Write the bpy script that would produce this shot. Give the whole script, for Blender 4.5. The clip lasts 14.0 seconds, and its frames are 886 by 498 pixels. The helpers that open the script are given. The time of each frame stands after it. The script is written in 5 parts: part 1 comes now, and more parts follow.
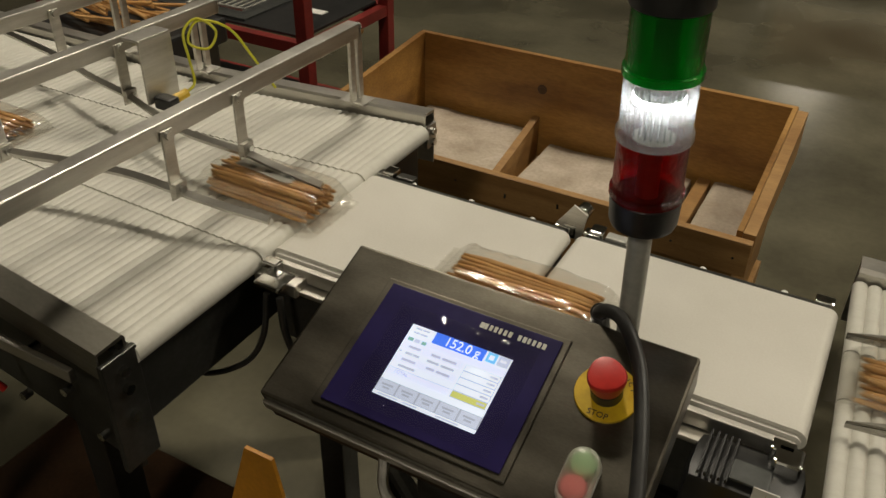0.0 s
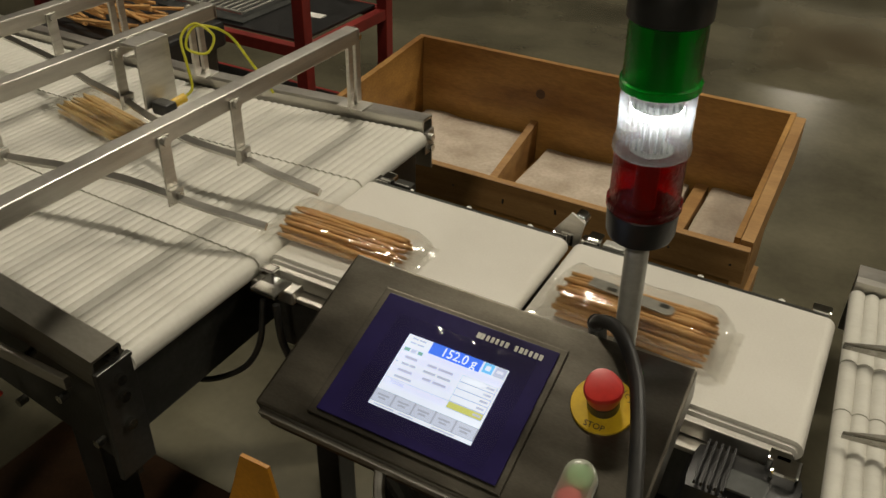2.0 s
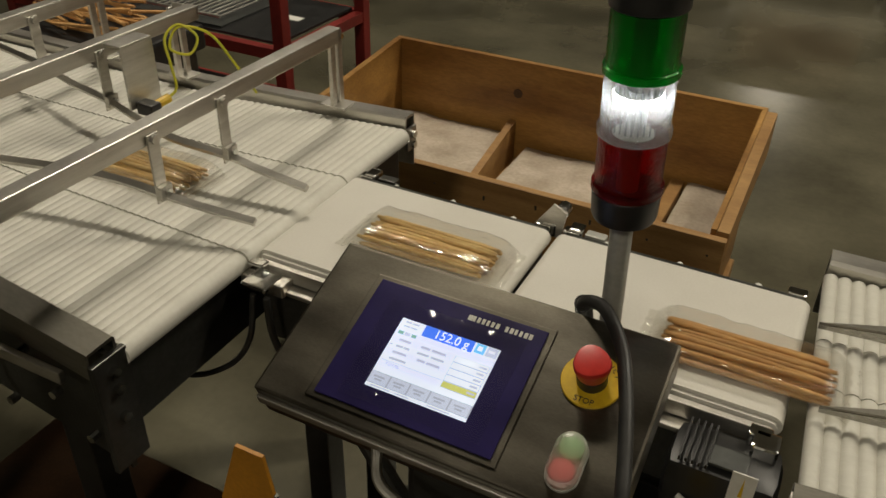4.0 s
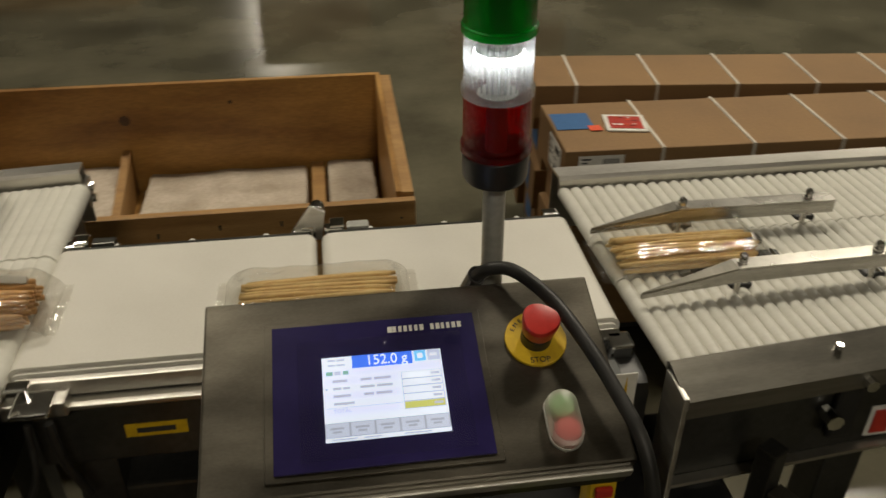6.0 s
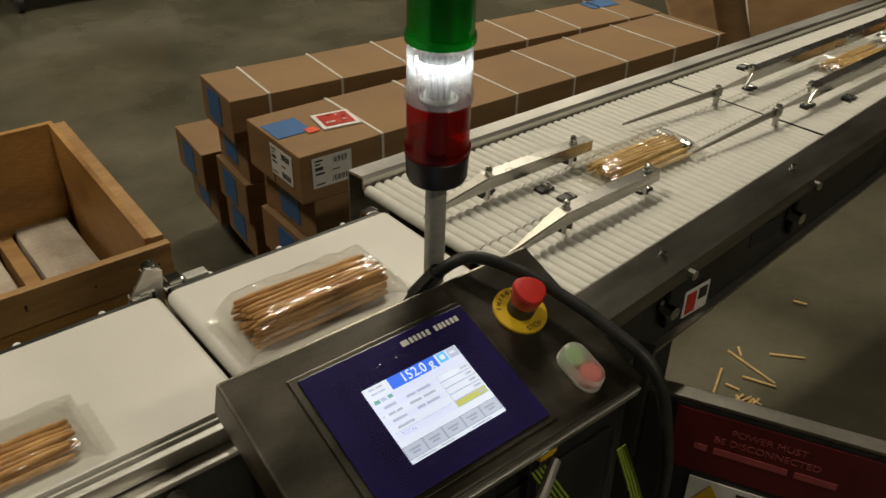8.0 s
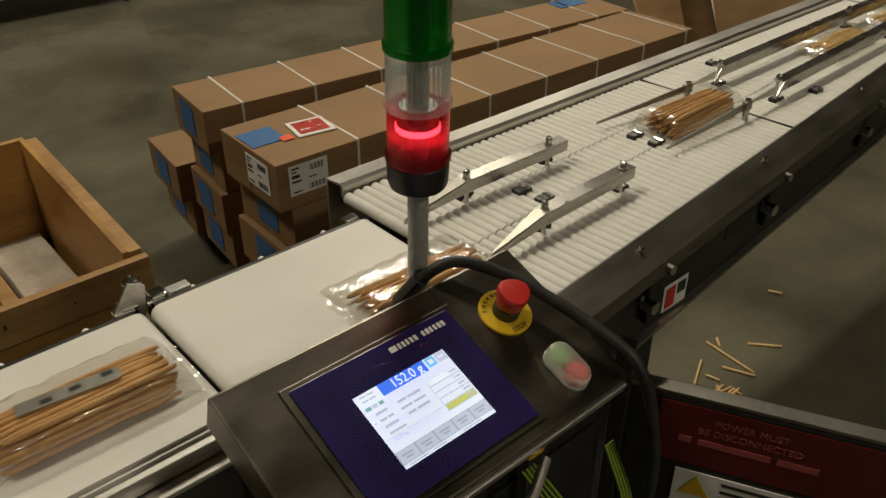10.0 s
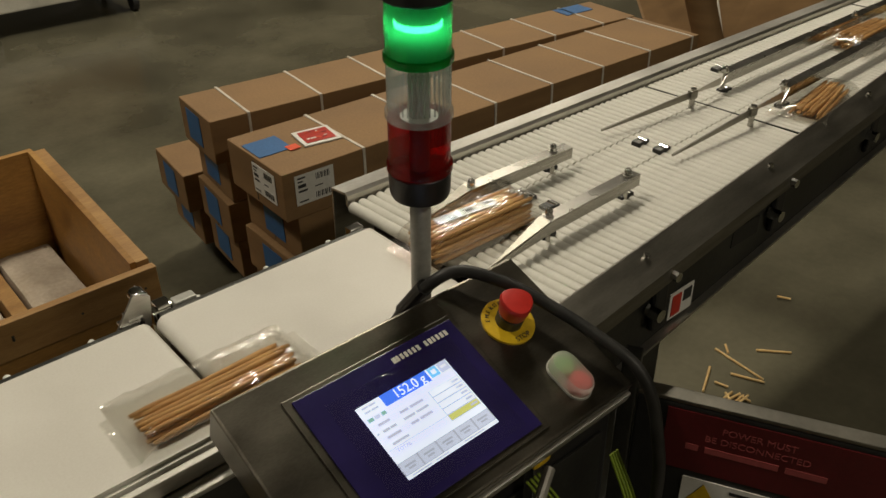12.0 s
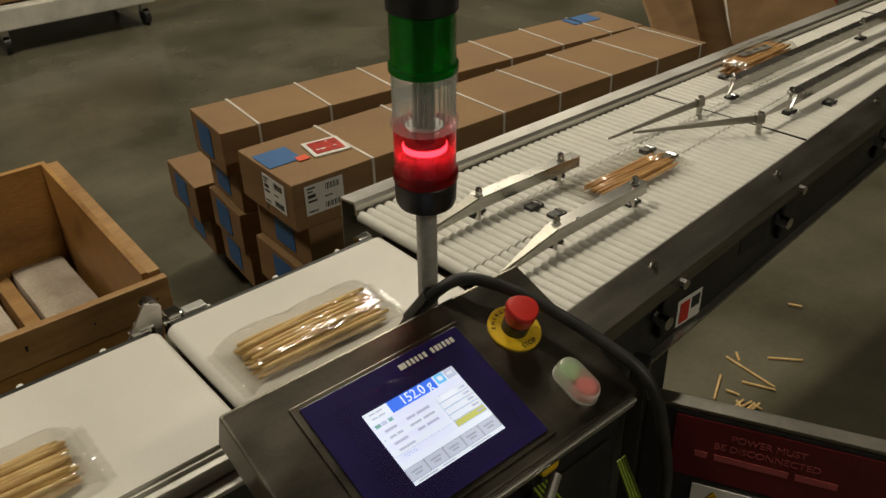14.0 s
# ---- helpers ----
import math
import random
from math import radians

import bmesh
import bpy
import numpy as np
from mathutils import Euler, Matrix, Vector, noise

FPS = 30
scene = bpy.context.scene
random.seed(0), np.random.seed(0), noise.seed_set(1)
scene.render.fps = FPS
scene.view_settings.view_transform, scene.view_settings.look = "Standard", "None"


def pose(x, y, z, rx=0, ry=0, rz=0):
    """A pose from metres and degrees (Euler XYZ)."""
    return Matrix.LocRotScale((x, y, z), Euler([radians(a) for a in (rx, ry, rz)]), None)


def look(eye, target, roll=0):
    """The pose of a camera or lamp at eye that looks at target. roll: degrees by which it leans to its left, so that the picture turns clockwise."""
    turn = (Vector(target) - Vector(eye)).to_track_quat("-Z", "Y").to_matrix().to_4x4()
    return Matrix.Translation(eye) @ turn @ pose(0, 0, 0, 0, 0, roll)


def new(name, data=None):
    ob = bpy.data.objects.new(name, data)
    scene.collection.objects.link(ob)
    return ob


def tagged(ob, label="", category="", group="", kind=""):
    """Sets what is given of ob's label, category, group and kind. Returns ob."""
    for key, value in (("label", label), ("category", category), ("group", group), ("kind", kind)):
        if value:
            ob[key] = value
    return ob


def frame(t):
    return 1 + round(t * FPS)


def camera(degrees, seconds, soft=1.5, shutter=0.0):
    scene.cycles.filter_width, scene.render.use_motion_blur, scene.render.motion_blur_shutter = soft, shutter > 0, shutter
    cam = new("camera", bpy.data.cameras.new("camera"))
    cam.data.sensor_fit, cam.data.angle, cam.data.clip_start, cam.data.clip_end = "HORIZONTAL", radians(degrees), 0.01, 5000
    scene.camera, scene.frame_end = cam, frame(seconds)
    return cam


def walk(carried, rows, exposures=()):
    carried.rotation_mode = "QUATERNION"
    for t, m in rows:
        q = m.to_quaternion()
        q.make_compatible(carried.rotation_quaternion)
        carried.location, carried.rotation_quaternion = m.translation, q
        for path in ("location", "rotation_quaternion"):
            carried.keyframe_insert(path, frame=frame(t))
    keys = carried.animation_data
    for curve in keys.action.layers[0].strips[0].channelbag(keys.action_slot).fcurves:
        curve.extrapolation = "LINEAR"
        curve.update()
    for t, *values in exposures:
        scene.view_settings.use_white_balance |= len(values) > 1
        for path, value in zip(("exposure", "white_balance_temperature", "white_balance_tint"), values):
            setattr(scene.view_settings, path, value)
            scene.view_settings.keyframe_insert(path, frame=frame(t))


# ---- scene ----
cam = camera(56.0, 14.0, soft=1.5, shutter=0.4)
PATH = [
    (0, (0.022, -0.073, 1.681), (-0.766, 1.392, 0.57), 1.2),
    (0.5, (0.021, -0.077, 1.688), (-0.764, 1.388, 0.575), 1.3),
    (1, (0.02, -0.075, 1.687), (-0.766, 1.391, 0.577), 1.3),
    (1.5, (0.019, -0.069, 1.684), (-0.769, 1.398, 0.577), 1.3),
    (2, (0.02, -0.067, 1.687), (-0.765, 1.402, 0.58), 1.5),
    (2.5, (0.041, -0.064, 1.685), (-0.765, 1.394, 0.579), 1.6),
    (2.7, (0.054, -0.067, 1.686), (-0.765, 1.384, 0.581), 1.4),
    (4.8, (-0.07, -0.128, 1.684), (-0.541, 1.477, 0.588), 1.7),
    (5, (-0.107, -0.132, 1.684), (-0.463, 1.502, 0.587), 1.7),
    (5.5, (-0.208, -0.133, 1.671), (-0.282, 1.545, 0.586), 0.0),
    (6, (-0.304, -0.11, 1.652), (-0.056, 1.552, 0.569), 0.4),
    (6.5, (-0.42, -0.081, 1.661), (0.167, 1.497, 0.582), 0.7),
    (7, (-0.553, -0.048, 1.667), (0.296, 1.413, 0.597), 1.2),
    (7.5, (-0.649, -0.009, 1.672), (0.346, 1.355, 0.6), -0.1),
    (8, (-0.648, 0.005, 1.672), (0.421, 1.311, 0.599), 0.9),
    (8.2, (-0.647, 0.01, 1.672), (0.442, 1.299, 0.598), 1.0),
    (10.5, (-0.66, 0.004, 1.684), (0.454, 1.276, 0.616), -0.2),
    (11, (-0.658, 0.003, 1.685), (0.455, 1.28, 0.621), -0.3),
    (11.5, (-0.655, 0.005, 1.684), (0.453, 1.289, 0.624), -0.8),
    (12, (-0.652, 0.002, 1.684), (0.451, 1.293, 0.628), -0.9),
    (12.5, (-0.654, 0.0, 1.685), (0.443, 1.3, 0.633), -1.1),
    (13, (-0.654, -0.002, 1.685), (0.441, 1.304, 0.639), -1.3),
    (13.5, (-0.654, -0.005, 1.686), (0.438, 1.308, 0.646), -1.5),
    (14, (-0.653, -0.008, 1.686), (0.438, 1.31, 0.651), -1.7),
]
walk(cam, [(t, look(eye, target, roll)) for t, eye, target, roll in PATH])

# ---- light ----
world = bpy.data.worlds.new("hall_world")
scene.world = world
world.use_nodes = True
world.node_tree.nodes["Background"].inputs[0].default_value = (1.0, 0.93, 0.82, 1)
world.node_tree.nodes["Background"].inputs[1].default_value = 0.088
scene.view_settings.exposure = 0.0
LAMP_POWER = 150.0
# All out of view; the last two are added as fill lamps.
LAMPS = [(2.4, 3.7), (-2.2, 3.2), (0.4, -5.2), (4.8, 5.8)]
FAR_LAMPS = [(-1.6, 23.6), (8.4, 22.6)]


# ---- materials ----
def material(name, colour, rough=0.5, metal=0.0, second=None, scale=8.0, stretch=(1, 1, 1), bump=0.0, fine=120.0, spread=0.12, island=0.0, coat=0.0):
    m = bpy.data.materials.new(name)
    m.use_nodes = True
    nt = m.node_tree
    b = nt.nodes["Principled BSDF"]
    b.inputs["Roughness"].default_value = rough
    b.inputs["Metallic"].default_value = metal
    b.inputs["Coat Weight"].default_value = coat
    tc = nt.nodes.new("ShaderNodeTexCoord")
    mp = nt.nodes.new("ShaderNodeMapping")
    mp.inputs["Scale"].default_value = stretch
    nt.links.new(tc.outputs["Object"], mp.inputs["Vector"])
    n1 = nt.nodes.new("ShaderNodeTexNoise")
    n1.inputs["Scale"].default_value = scale
    n1.inputs["Detail"].default_value = 5
    n2 = nt.nodes.new("ShaderNodeTexNoise")
    n2.inputs["Scale"].default_value = fine
    n2.inputs["Detail"].default_value = 3
    for n in (n1, n2):
        nt.links.new(mp.outputs["Vector"], n.inputs["Vector"])
    ramp = nt.nodes.new("ShaderNodeValToRGB")
    second = second or tuple(c * 0.72 for c in colour)
    ramp.color_ramp.elements[0].position, ramp.color_ramp.elements[1].position = 0.32, 0.68
    ramp.color_ramp.elements[0].color, ramp.color_ramp.elements[1].color = (*second, 1), (*colour, 1)
    nt.links.new(n1.outputs["Fac"], ramp.inputs["Fac"])
    mix = nt.nodes.new("ShaderNodeMix")
    mix.data_type, mix.blend_type = "RGBA", "OVERLAY"
    mix.inputs["Factor"].default_value = spread * 2
    nt.links.new(ramp.outputs["Color"], mix.inputs["A"])
    nt.links.new(n2.outputs["Fac"], mix.inputs["B"])
    out = mix.outputs["Result"]
    if island:
        info = nt.nodes.new("ShaderNodeObjectInfo")
        hsv = nt.nodes.new("ShaderNodeHueSaturation")
        rng = nt.nodes.new("ShaderNodeMapRange")
        rng.inputs["To Min"].default_value, rng.inputs["To Max"].default_value = 1 - island, 1 + island
        nt.links.new(info.outputs["Random"], rng.inputs["Value"])
        nt.links.new(rng.outputs["Result"], hsv.inputs["Value"])
        nt.links.new(out, hsv.inputs["Color"])
        out = hsv.outputs["Color"]
    nt.links.new(out, b.inputs["Base Color"])
    rr = nt.nodes.new("ShaderNodeMapRange")
    rr.inputs["To Min"].default_value, rr.inputs["To Max"].default_value = max(0.03, rough - spread), min(1, rough + spread)
    nt.links.new(n1.outputs["Fac"], rr.inputs["Value"])
    nt.links.new(rr.outputs["Result"], b.inputs["Roughness"])
    if bump:
        bp = nt.nodes.new("ShaderNodeBump")
        bp.inputs["Strength"].default_value = bump
        bp.inputs["Distance"].default_value = 0.002
        nt.links.new(n2.outputs["Fac"], bp.inputs["Height"])
        nt.links.new(bp.outputs["Normal"], b.inputs["Normal"])
    return m


def glowing(name, colour, strength):
    m = bpy.data.materials.new(name)
    m.use_nodes = True
    b = m.node_tree.nodes["Principled BSDF"]
    b.inputs["Base Color"].default_value = (*colour, 1)
    b.inputs["Emission Color"].default_value = (*colour, 1)
    b.inputs["Emission Strength"].default_value = strength
    b.inputs["Roughness"].default_value = 0.25
    return m


def clear(name, tint, gloss_rough, gloss, cloudy=0.0, bump=0.0, scale=60.0, edge=0.6):
    """Thin clear plastic: tinted transmission, some milky scatter, and a glossy skin that grows at grazing angles."""
    m = bpy.data.materials.new(name)
    m.use_nodes = True
    nt = m.node_tree
    nt.nodes.clear()
    out = nt.nodes.new("ShaderNodeOutputMaterial")
    tr = nt.nodes.new("ShaderNodeBsdfTransparent")
    tr.inputs["Color"].default_value = (*tint, 1)
    tl = nt.nodes.new("ShaderNodeBsdfTranslucent")
    tl.inputs["Color"].default_value = (*tint, 1)
    gl = nt.nodes.new("ShaderNodeBsdfGlossy")
    gl.inputs["Roughness"].default_value = gloss_rough
    fr = nt.nodes.new("ShaderNodeLayerWeight")
    power = nt.nodes.new("ShaderNodeMath")
    power.operation = "POWER"
    power.inputs[1].default_value = 4.0
    nt.links.new(fr.outputs["Facing"], power.inputs[0])
    add = nt.nodes.new("ShaderNodeMath")
    add.operation = "MULTIPLY_ADD"
    add.inputs[1].default_value = edge
    add.inputs[2].default_value = gloss
    add.use_clamp = True
    nt.links.new(power.outputs[0], add.inputs[0])
    m1, m2 = nt.nodes.new("ShaderNodeMixShader"), nt.nodes.new("ShaderNodeMixShader")
    m1.inputs[0].default_value = cloudy
    nt.links.new(tr.outputs[0], m1.inputs[1])
    nt.links.new(tl.outputs[0], m1.inputs[2])
    nt.links.new(add.outputs[0], m2.inputs[0])
    nt.links.new(m1.outputs[0], m2.inputs[1])
    nt.links.new(gl.outputs[0], m2.inputs[2])
    nt.links.new(m2.outputs[0], out.inputs["Surface"])
    if bump:
        n = nt.nodes.new("ShaderNodeTexNoise")
        n.inputs["Scale"].default_value = scale
        n.inputs["Detail"].default_value = 3
        tc = nt.nodes.new("ShaderNodeTexCoord")
        nt.links.new(tc.outputs["Object"], n.inputs["Vector"])
        bp = nt.nodes.new("ShaderNodeBump")
        bp.inputs["Strength"].default_value = bump
        bp.inputs["Distance"].default_value = 0.01
        nt.links.new(n.outputs["Fac"], bp.inputs["Height"])
        nt.links.new(bp.outputs["Normal"], gl.inputs["Normal"])
        nt.links.new(bp.outputs["Normal"], fr.inputs["Normal"])
    return m


M_FLOOR = material("concrete_floor", (0.135, 0.125, 0.085), 0.21, 0, (0.060, 0.055, 0.037), 1.6, bump=0.10, fine=40, spread=0.06)
M_WALL = material("hall_wall", (0.42, 0.40, 0.35), 0.8, scale=0.6, bump=0.2)
M_CEIL = material("hall_ceiling", (0.60, 0.58, 0.52), 0.8, scale=0.6)
M_BELT = material("white_belt", (0.66, 0.64, 0.58), 0.45, 0, (0.60, 0.58, 0.52), 6, bump=0.05, fine=300, spread=0.05)
M_ROLL = material("white_roller", (0.62, 0.608, 0.545), 0.5, 0, (0.55, 0.537, 0.478), 14, bump=0.04, spread=0.05, island=0.03)
M_STEEL = material("brushed_steel", (0.66, 0.64, 0.59), 0.42, 1, (0.50, 0.48, 0.44), 5, (1, 1, 14), bump=0.08, fine=90, spread=0.1)
M_PANEL = material("stainless_panel", (0.165, 0.150, 0.122), 0.34, 1, (0.095, 0.086, 0.070), 9, (1, 3, 1), bump=0.03, fine=220, spread=0.10)
# Darker copy of the brushed steel; weaker reflections are put into its colour.
M_FLANGE = material("darkened_steel", (0.34, 0.322, 0.28), 0.42, 1, (0.20, 0.19, 0.165), 5, (1, 1, 14), bump=0.05, fine=90, spread=0.08)
M_DARK = material("dark_steel", (0.10, 0.10, 0.09), 0.4, 0.8, (0.05, 0.05, 0.045), 7, bump=0.1)
M_BLACK = material("black_plastic", (0.018, 0.018, 0.018), 0.42, 0, (0.01, 0.01, 0.01), 30, bump=0.1, spread=0.08)
M_RUBBER = material("black_cable", (0.025, 0.024, 0.022), 0.5, 0, (0.012, 0.012, 0.011), 40, bump=0.1)
M_GUIDE = material("polished_guide_steel", (0.46, 0.445, 0.41), 0.26, 1, (0.33, 0.32, 0.29), 9, (1, 1, 6), bump=0.06, fine=70, spread=0.10)
M_CHROME = material("chrome", (0.72, 0.72, 0.70), 0.12, 1, (0.6, 0.6, 0.58), 30, spread=0.04)
M_BLUE = material("navy_bezel", (0.018, 0.012, 0.082), 0.24, 0, (0.014, 0.010, 0.06), 20, spread=0.05)
M_FILM = clear("screen_film", (0.93, 0.93, 0.95), 0.06, 0.035, 0.03, 0.15, 22)
M_WRAP = clear("cellophane", (0.985, 0.982, 0.965), 0.06, 0.13, 0.03, 0.30, 55, 0.5)
M_RED = material("red_button", (0.52, 0.028, 0.02), 0.35, 0, (0.42, 0.022, 0.016), 30, spread=0.08)
M_YELLOW = material("yellow_disc", (0.66, 0.43, 0.012), 0.45, 0, (0.56, 0.36, 0.01), 30)
M_GREENB = material("green_button", (0.30, 0.52, 0.26), 0.4)
M_REDB = material("red_pushbutton", (0.72, 0.18, 0.18), 0.4)
M_CAP = clear("silicone_cap", (0.95, 0.94, 0.90), 0.25, 0.03, 0.5)
M_LENS_R = clear("red_lens", (0.56, 0.010, 0.016), 0.10, 0.04, 0.26, 0.25, 260)
M_LENS_W = clear("clear_lens", (0.90, 0.92, 0.92), 0.10, 0.05, 0.24, 0.25, 260)
M_LENS_G = clear("green_lens", (0.014, 0.42, 0.08), 0.12, 0.03, 0.45, 0.25, 260)
M_POLE = material("grey_pole", (0.42, 0.42, 0.38), 0.4, 0.2, (0.36, 0.36, 0.33), 12)
M_PLY = material("plywood", (0.40, 0.215, 0.055), 0.5, 0, (0.19, 0.088, 0.02), 2.6, (1.0, 2.0, 4.0), bump=0.25, fine=45, spread=0.18)
M_PINE = material("pine_batten", (0.38, 0.22, 0.078), 0.55, 0, (0.25, 0.13, 0.042), 4, (1, 5, 9), bump=0.2, fine=60, spread=0.16)
# White foam toned down to beige; the crate's shade is in the colour.
M_FOAM = material("white_foam", (0.50, 0.43, 0.35), 0.8, 0, (0.34, 0.28, 0.21), 9, bump=0.6, fine=90)
M_CARD = material("cardboard", (0.255, 0.150, 0.063), 0.75, 0, (0.190, 0.108, 0.044), 3, (1, 1, 6), bump=0.1, fine=140, island=0.05)
M_STRAP = material("white_strap", (0.66, 0.62, 0.54), 0.4)
M_BTAPE = material("blue_label", (0.03, 0.12, 0.30), 0.5)
M_ORANGE = material("orange_sticker", (0.80, 0.10, 0.03), 0.5)
M_REDP = material("red_print", (0.52, 0.035, 0.02), 0.4)
M_WHITE = material("white_label", (0.72, 0.71, 0.67), 0.5, 0, (0.66, 0.65, 0.6), 20)
M_INK = material("black_ink", (0.03, 0.03, 0.03), 0.6)
M_REDPAINT = material("red_paint", (0.22, 0.02, 0.015), 0.45, 0, (0.13, 0.012, 0.01), 8)
M_MESH = material("grey_tray", (0.10, 0.105, 0.10), 0.5, 0.6, (0.05, 0.052, 0.05), 30, bump=0.4, fine=70)
M_STICK = material("breadstick_crust", (0.60, 0.35, 0.13), 0.65, 0, (0.46, 0.235, 0.075), 60, (0.35, 1, 1), bump=0.5, fine=260, spread=0.2, island=0.14)
M_STICK2 = material("pale_breadstick_crust", (0.72, 0.52, 0.23), 0.65, 0, (0.58, 0.37, 0.14), 60, (0.35, 1, 1), bump=0.5, fine=260, spread=0.2, island=0.12)
M_GREYLAB = material("grey_insert", (0.42, 0.41, 0.37), 0.35, 0.3, (0.24, 0.24, 0.22), 20)
M_YELCORD = material("yellow_cord", (0.62, 0.60, 0.03), 0.45)
M_EARTH = material("earth_wire", (0.26, 0.36, 0.03), 0.45)
# Sign red and print are darkened to stand for the shade over the sign.
M_SIGNRED = material("warning_red", (0.10, 0.008, 0.010), 0.4)
M_SIGNINK = material("dimmed_sign_print", (0.34, 0.07, 0.07), 0.5)
M_OCHRE = material("ochre_guard", (0.55, 0.24, 0.02), 0.45)
M_RUST = material("rusty_sheet", (0.10, 0.05, 0.025), 0.5, 0.3, (0.04, 0.025, 0.015), 5, bump=0.2)
M_CARTW = material("white_cart_paint", (0.62, 0.6, 0.52), 0.45)
M_SCREEN = glowing("screen_white", (0.72, 0.80, 0.92), 0.78)
M_SCREENB = glowing("screen_blue", (0.05, 0.16, 0.75), 0.9)
M_SCREENG = glowing("screen_grey", (0.50, 0.55, 0.66), 0.72)
M_SCREENL = glowing("screen_lilac", (0.62, 0.66, 0.85), 0.9)
M_SCREENY = glowing("screen_olive", (0.50, 0.52, 0.14), 0.8)
M_SCREENT = glowing("screen_ink", (0.50, 0.53, 0.62), 0.6)
M_SCREENK = glowing("screen_slate", (0.38, 0.42, 0.52), 0.6)
M_SCREENN = glowing("screen_green", (0.22, 0.45, 0.38), 0.6)
M_SCREENC = glowing("screen_cyan", (0.16, 0.50, 0.85), 0.8)
M_GLOW = glowing("beacon_glow", (1.0, 1.0, 1.0), 18.0)
M_TUBE = glowing("high_bay_tube", (1.0, 0.93, 0.82), 4.0)


# ---- building helpers ----
def thing(name, label, category, at=(0, 0, 0), group="", kind=""):
    ob = new(name)
    ob.location = at
    ob.empty_display_size = 0.05
    return tagged(ob, label, category, group, kind)


def root_place(ob):
    while ob.parent:
        ob = ob.parent
    return ob.location


def part(name, bm, mat, parent=None, label="", smooth=False, world=True):
    """A bmesh as one mesh object; world: its points are given in the place's space and are moved to the thing's own."""
    if parent and world:
        bm.transform(Matrix.Translation(-Vector(root_place(parent))))
    me = bpy.data.meshes.new(name)
    bmesh.ops.recalc_face_normals(bm, faces=bm.faces)
    bm.to_mesh(me)
    bm.free()
    if smooth:
        for p in me.polygons:
            p.use_smooth = True
        me.set_sharp_from_angle(angle=radians(40))
    me.materials.append(mat)
    ob = new(name, me)
    if parent:
        ob.parent = parent
    if label:
        tagged(ob, label)
    return ob


def single(name, bm, mat, label, category, kind="", group="", smooth=False):
    return tagged(part(name, bm, mat, smooth=smooth), label, category, group, kind)


def block(lo, hi, bevel=0.0, m=None, bm=None):
    """A box between two corners, its edges rounded by bevel, moved by m."""
    own = bm is None
    b2 = bmesh.new()
    c = [(a + b) / 2 for a, b in zip(lo, hi)]
    d = [b - a for a, b in zip(lo, hi)]
    bmesh.ops.create_cube(b2, size=1, matrix=Matrix.Translation(c) @ Matrix.Diagonal((*d, 1)))
    if bevel:
        bmesh.ops.bevel(b2, geom=list(b2.edges), offset=bevel, segments=2, affect="EDGES", profile=0.6)
    if m is not None:
        b2.transform(m)
    if own:
        return b2
    tmp = bpy.data.meshes.new("tmp")
    b2.to_mesh(tmp)
    bm.from_mesh(tmp)
    b2.free()
    bpy.data.meshes.remove(tmp)
    return bm


def rod(p0, p1, r, seg=16, r2=None, bm=None, bevel=0.0):
    own = bm is None
    bm = bm or bmesh.new()
    p0, p1 = Vector(p0), Vector(p1)
    way = p1 - p0
    m = Matrix.Translation((p0 + p1) / 2) @ way.to_track_quat("Z", "Y").to_matrix().to_4x4()
    made = bmesh.ops.create_cone(bm, cap_ends=True, segments=seg, radius1=r, radius2=r if r2 is None else r2, depth=way.length, matrix=m)
    if bevel:
        rims = {e for v in made["verts"] for e in v.link_edges if len(e.link_faces) == 2 and any(len(f.verts) > 4 for f in e.link_faces)}
        bmesh.ops.bevel(bm, geom=list(rims), offset=bevel, segments=3, affect="EDGES", profile=0.5)
    return bm


def turned(profile, seg=32, m=None):
    """A lathe body round z from (radius, height) pairs."""
    bm = bmesh.new()
    rings = [[bm.verts.new((r * math.cos(2 * math.pi * k / seg), r * math.sin(2 * math.pi * k / seg), z)) for k in range(seg)] for r, z in profile]
    for a, b in zip(rings, rings[1:]):
        for k in range(seg):
            bm.faces.new((a[k], a[(k + 1) % seg], b[(k + 1) % seg], b[k]))
    for ring in (rings[0], rings[-1]):
        bm.faces.new(ring)
    if m is not None:
        bm.transform(m)
    return bm


def cord(points, r, seg=10, steps=8, bm=None):
    """A round cord along a smooth curve through the points."""
    bm = bm or bmesh.new()
    p = [Vector(q) for q in points]
    p = [2 * p[0] - p[1]] + p + [2 * p[-1] - p[-2]]
    line = []
    for i in range(1, len(p) - 2):
        for s in range(steps):
            u = s / steps
            line.append(0.5 * (2 * p[i] + (p[i + 1] - p[i - 1]) * u + (2 * p[i - 1] - 5 * p[i] + 4 * p[i + 1] - p[i + 2]) * u * u + (3 * p[i] - p[i - 1] - 3 * p[i + 1] + p[i + 2]) * u ** 3))
    line.append(p[-2])
    rings, side = [], Vector((0.3, 0.2, 1)).normalized()
    for i, q in enumerate(line):
        way = (line[min(i + 1, len(line) - 1)] - line[max(i - 1, 0)]).normalized()
        side = (side - way * side.dot(way)).normalized()
        other = way.cross(side)
        rings.append([bm.verts.new(q + r * (math.cos(2 * math.pi * k / seg) * side + math.sin(2 * math.pi * k / seg) * other)) for k in range(seg)])
    for a, b in zip(rings, rings[1:]):
        for k in range(seg):
            bm.faces.new((a[k], a[(k + 1) % seg], b[(k + 1) % seg], b[k]))
    bm.faces.new(rings[0])
    bm.faces.new(rings[-1])
    return bm


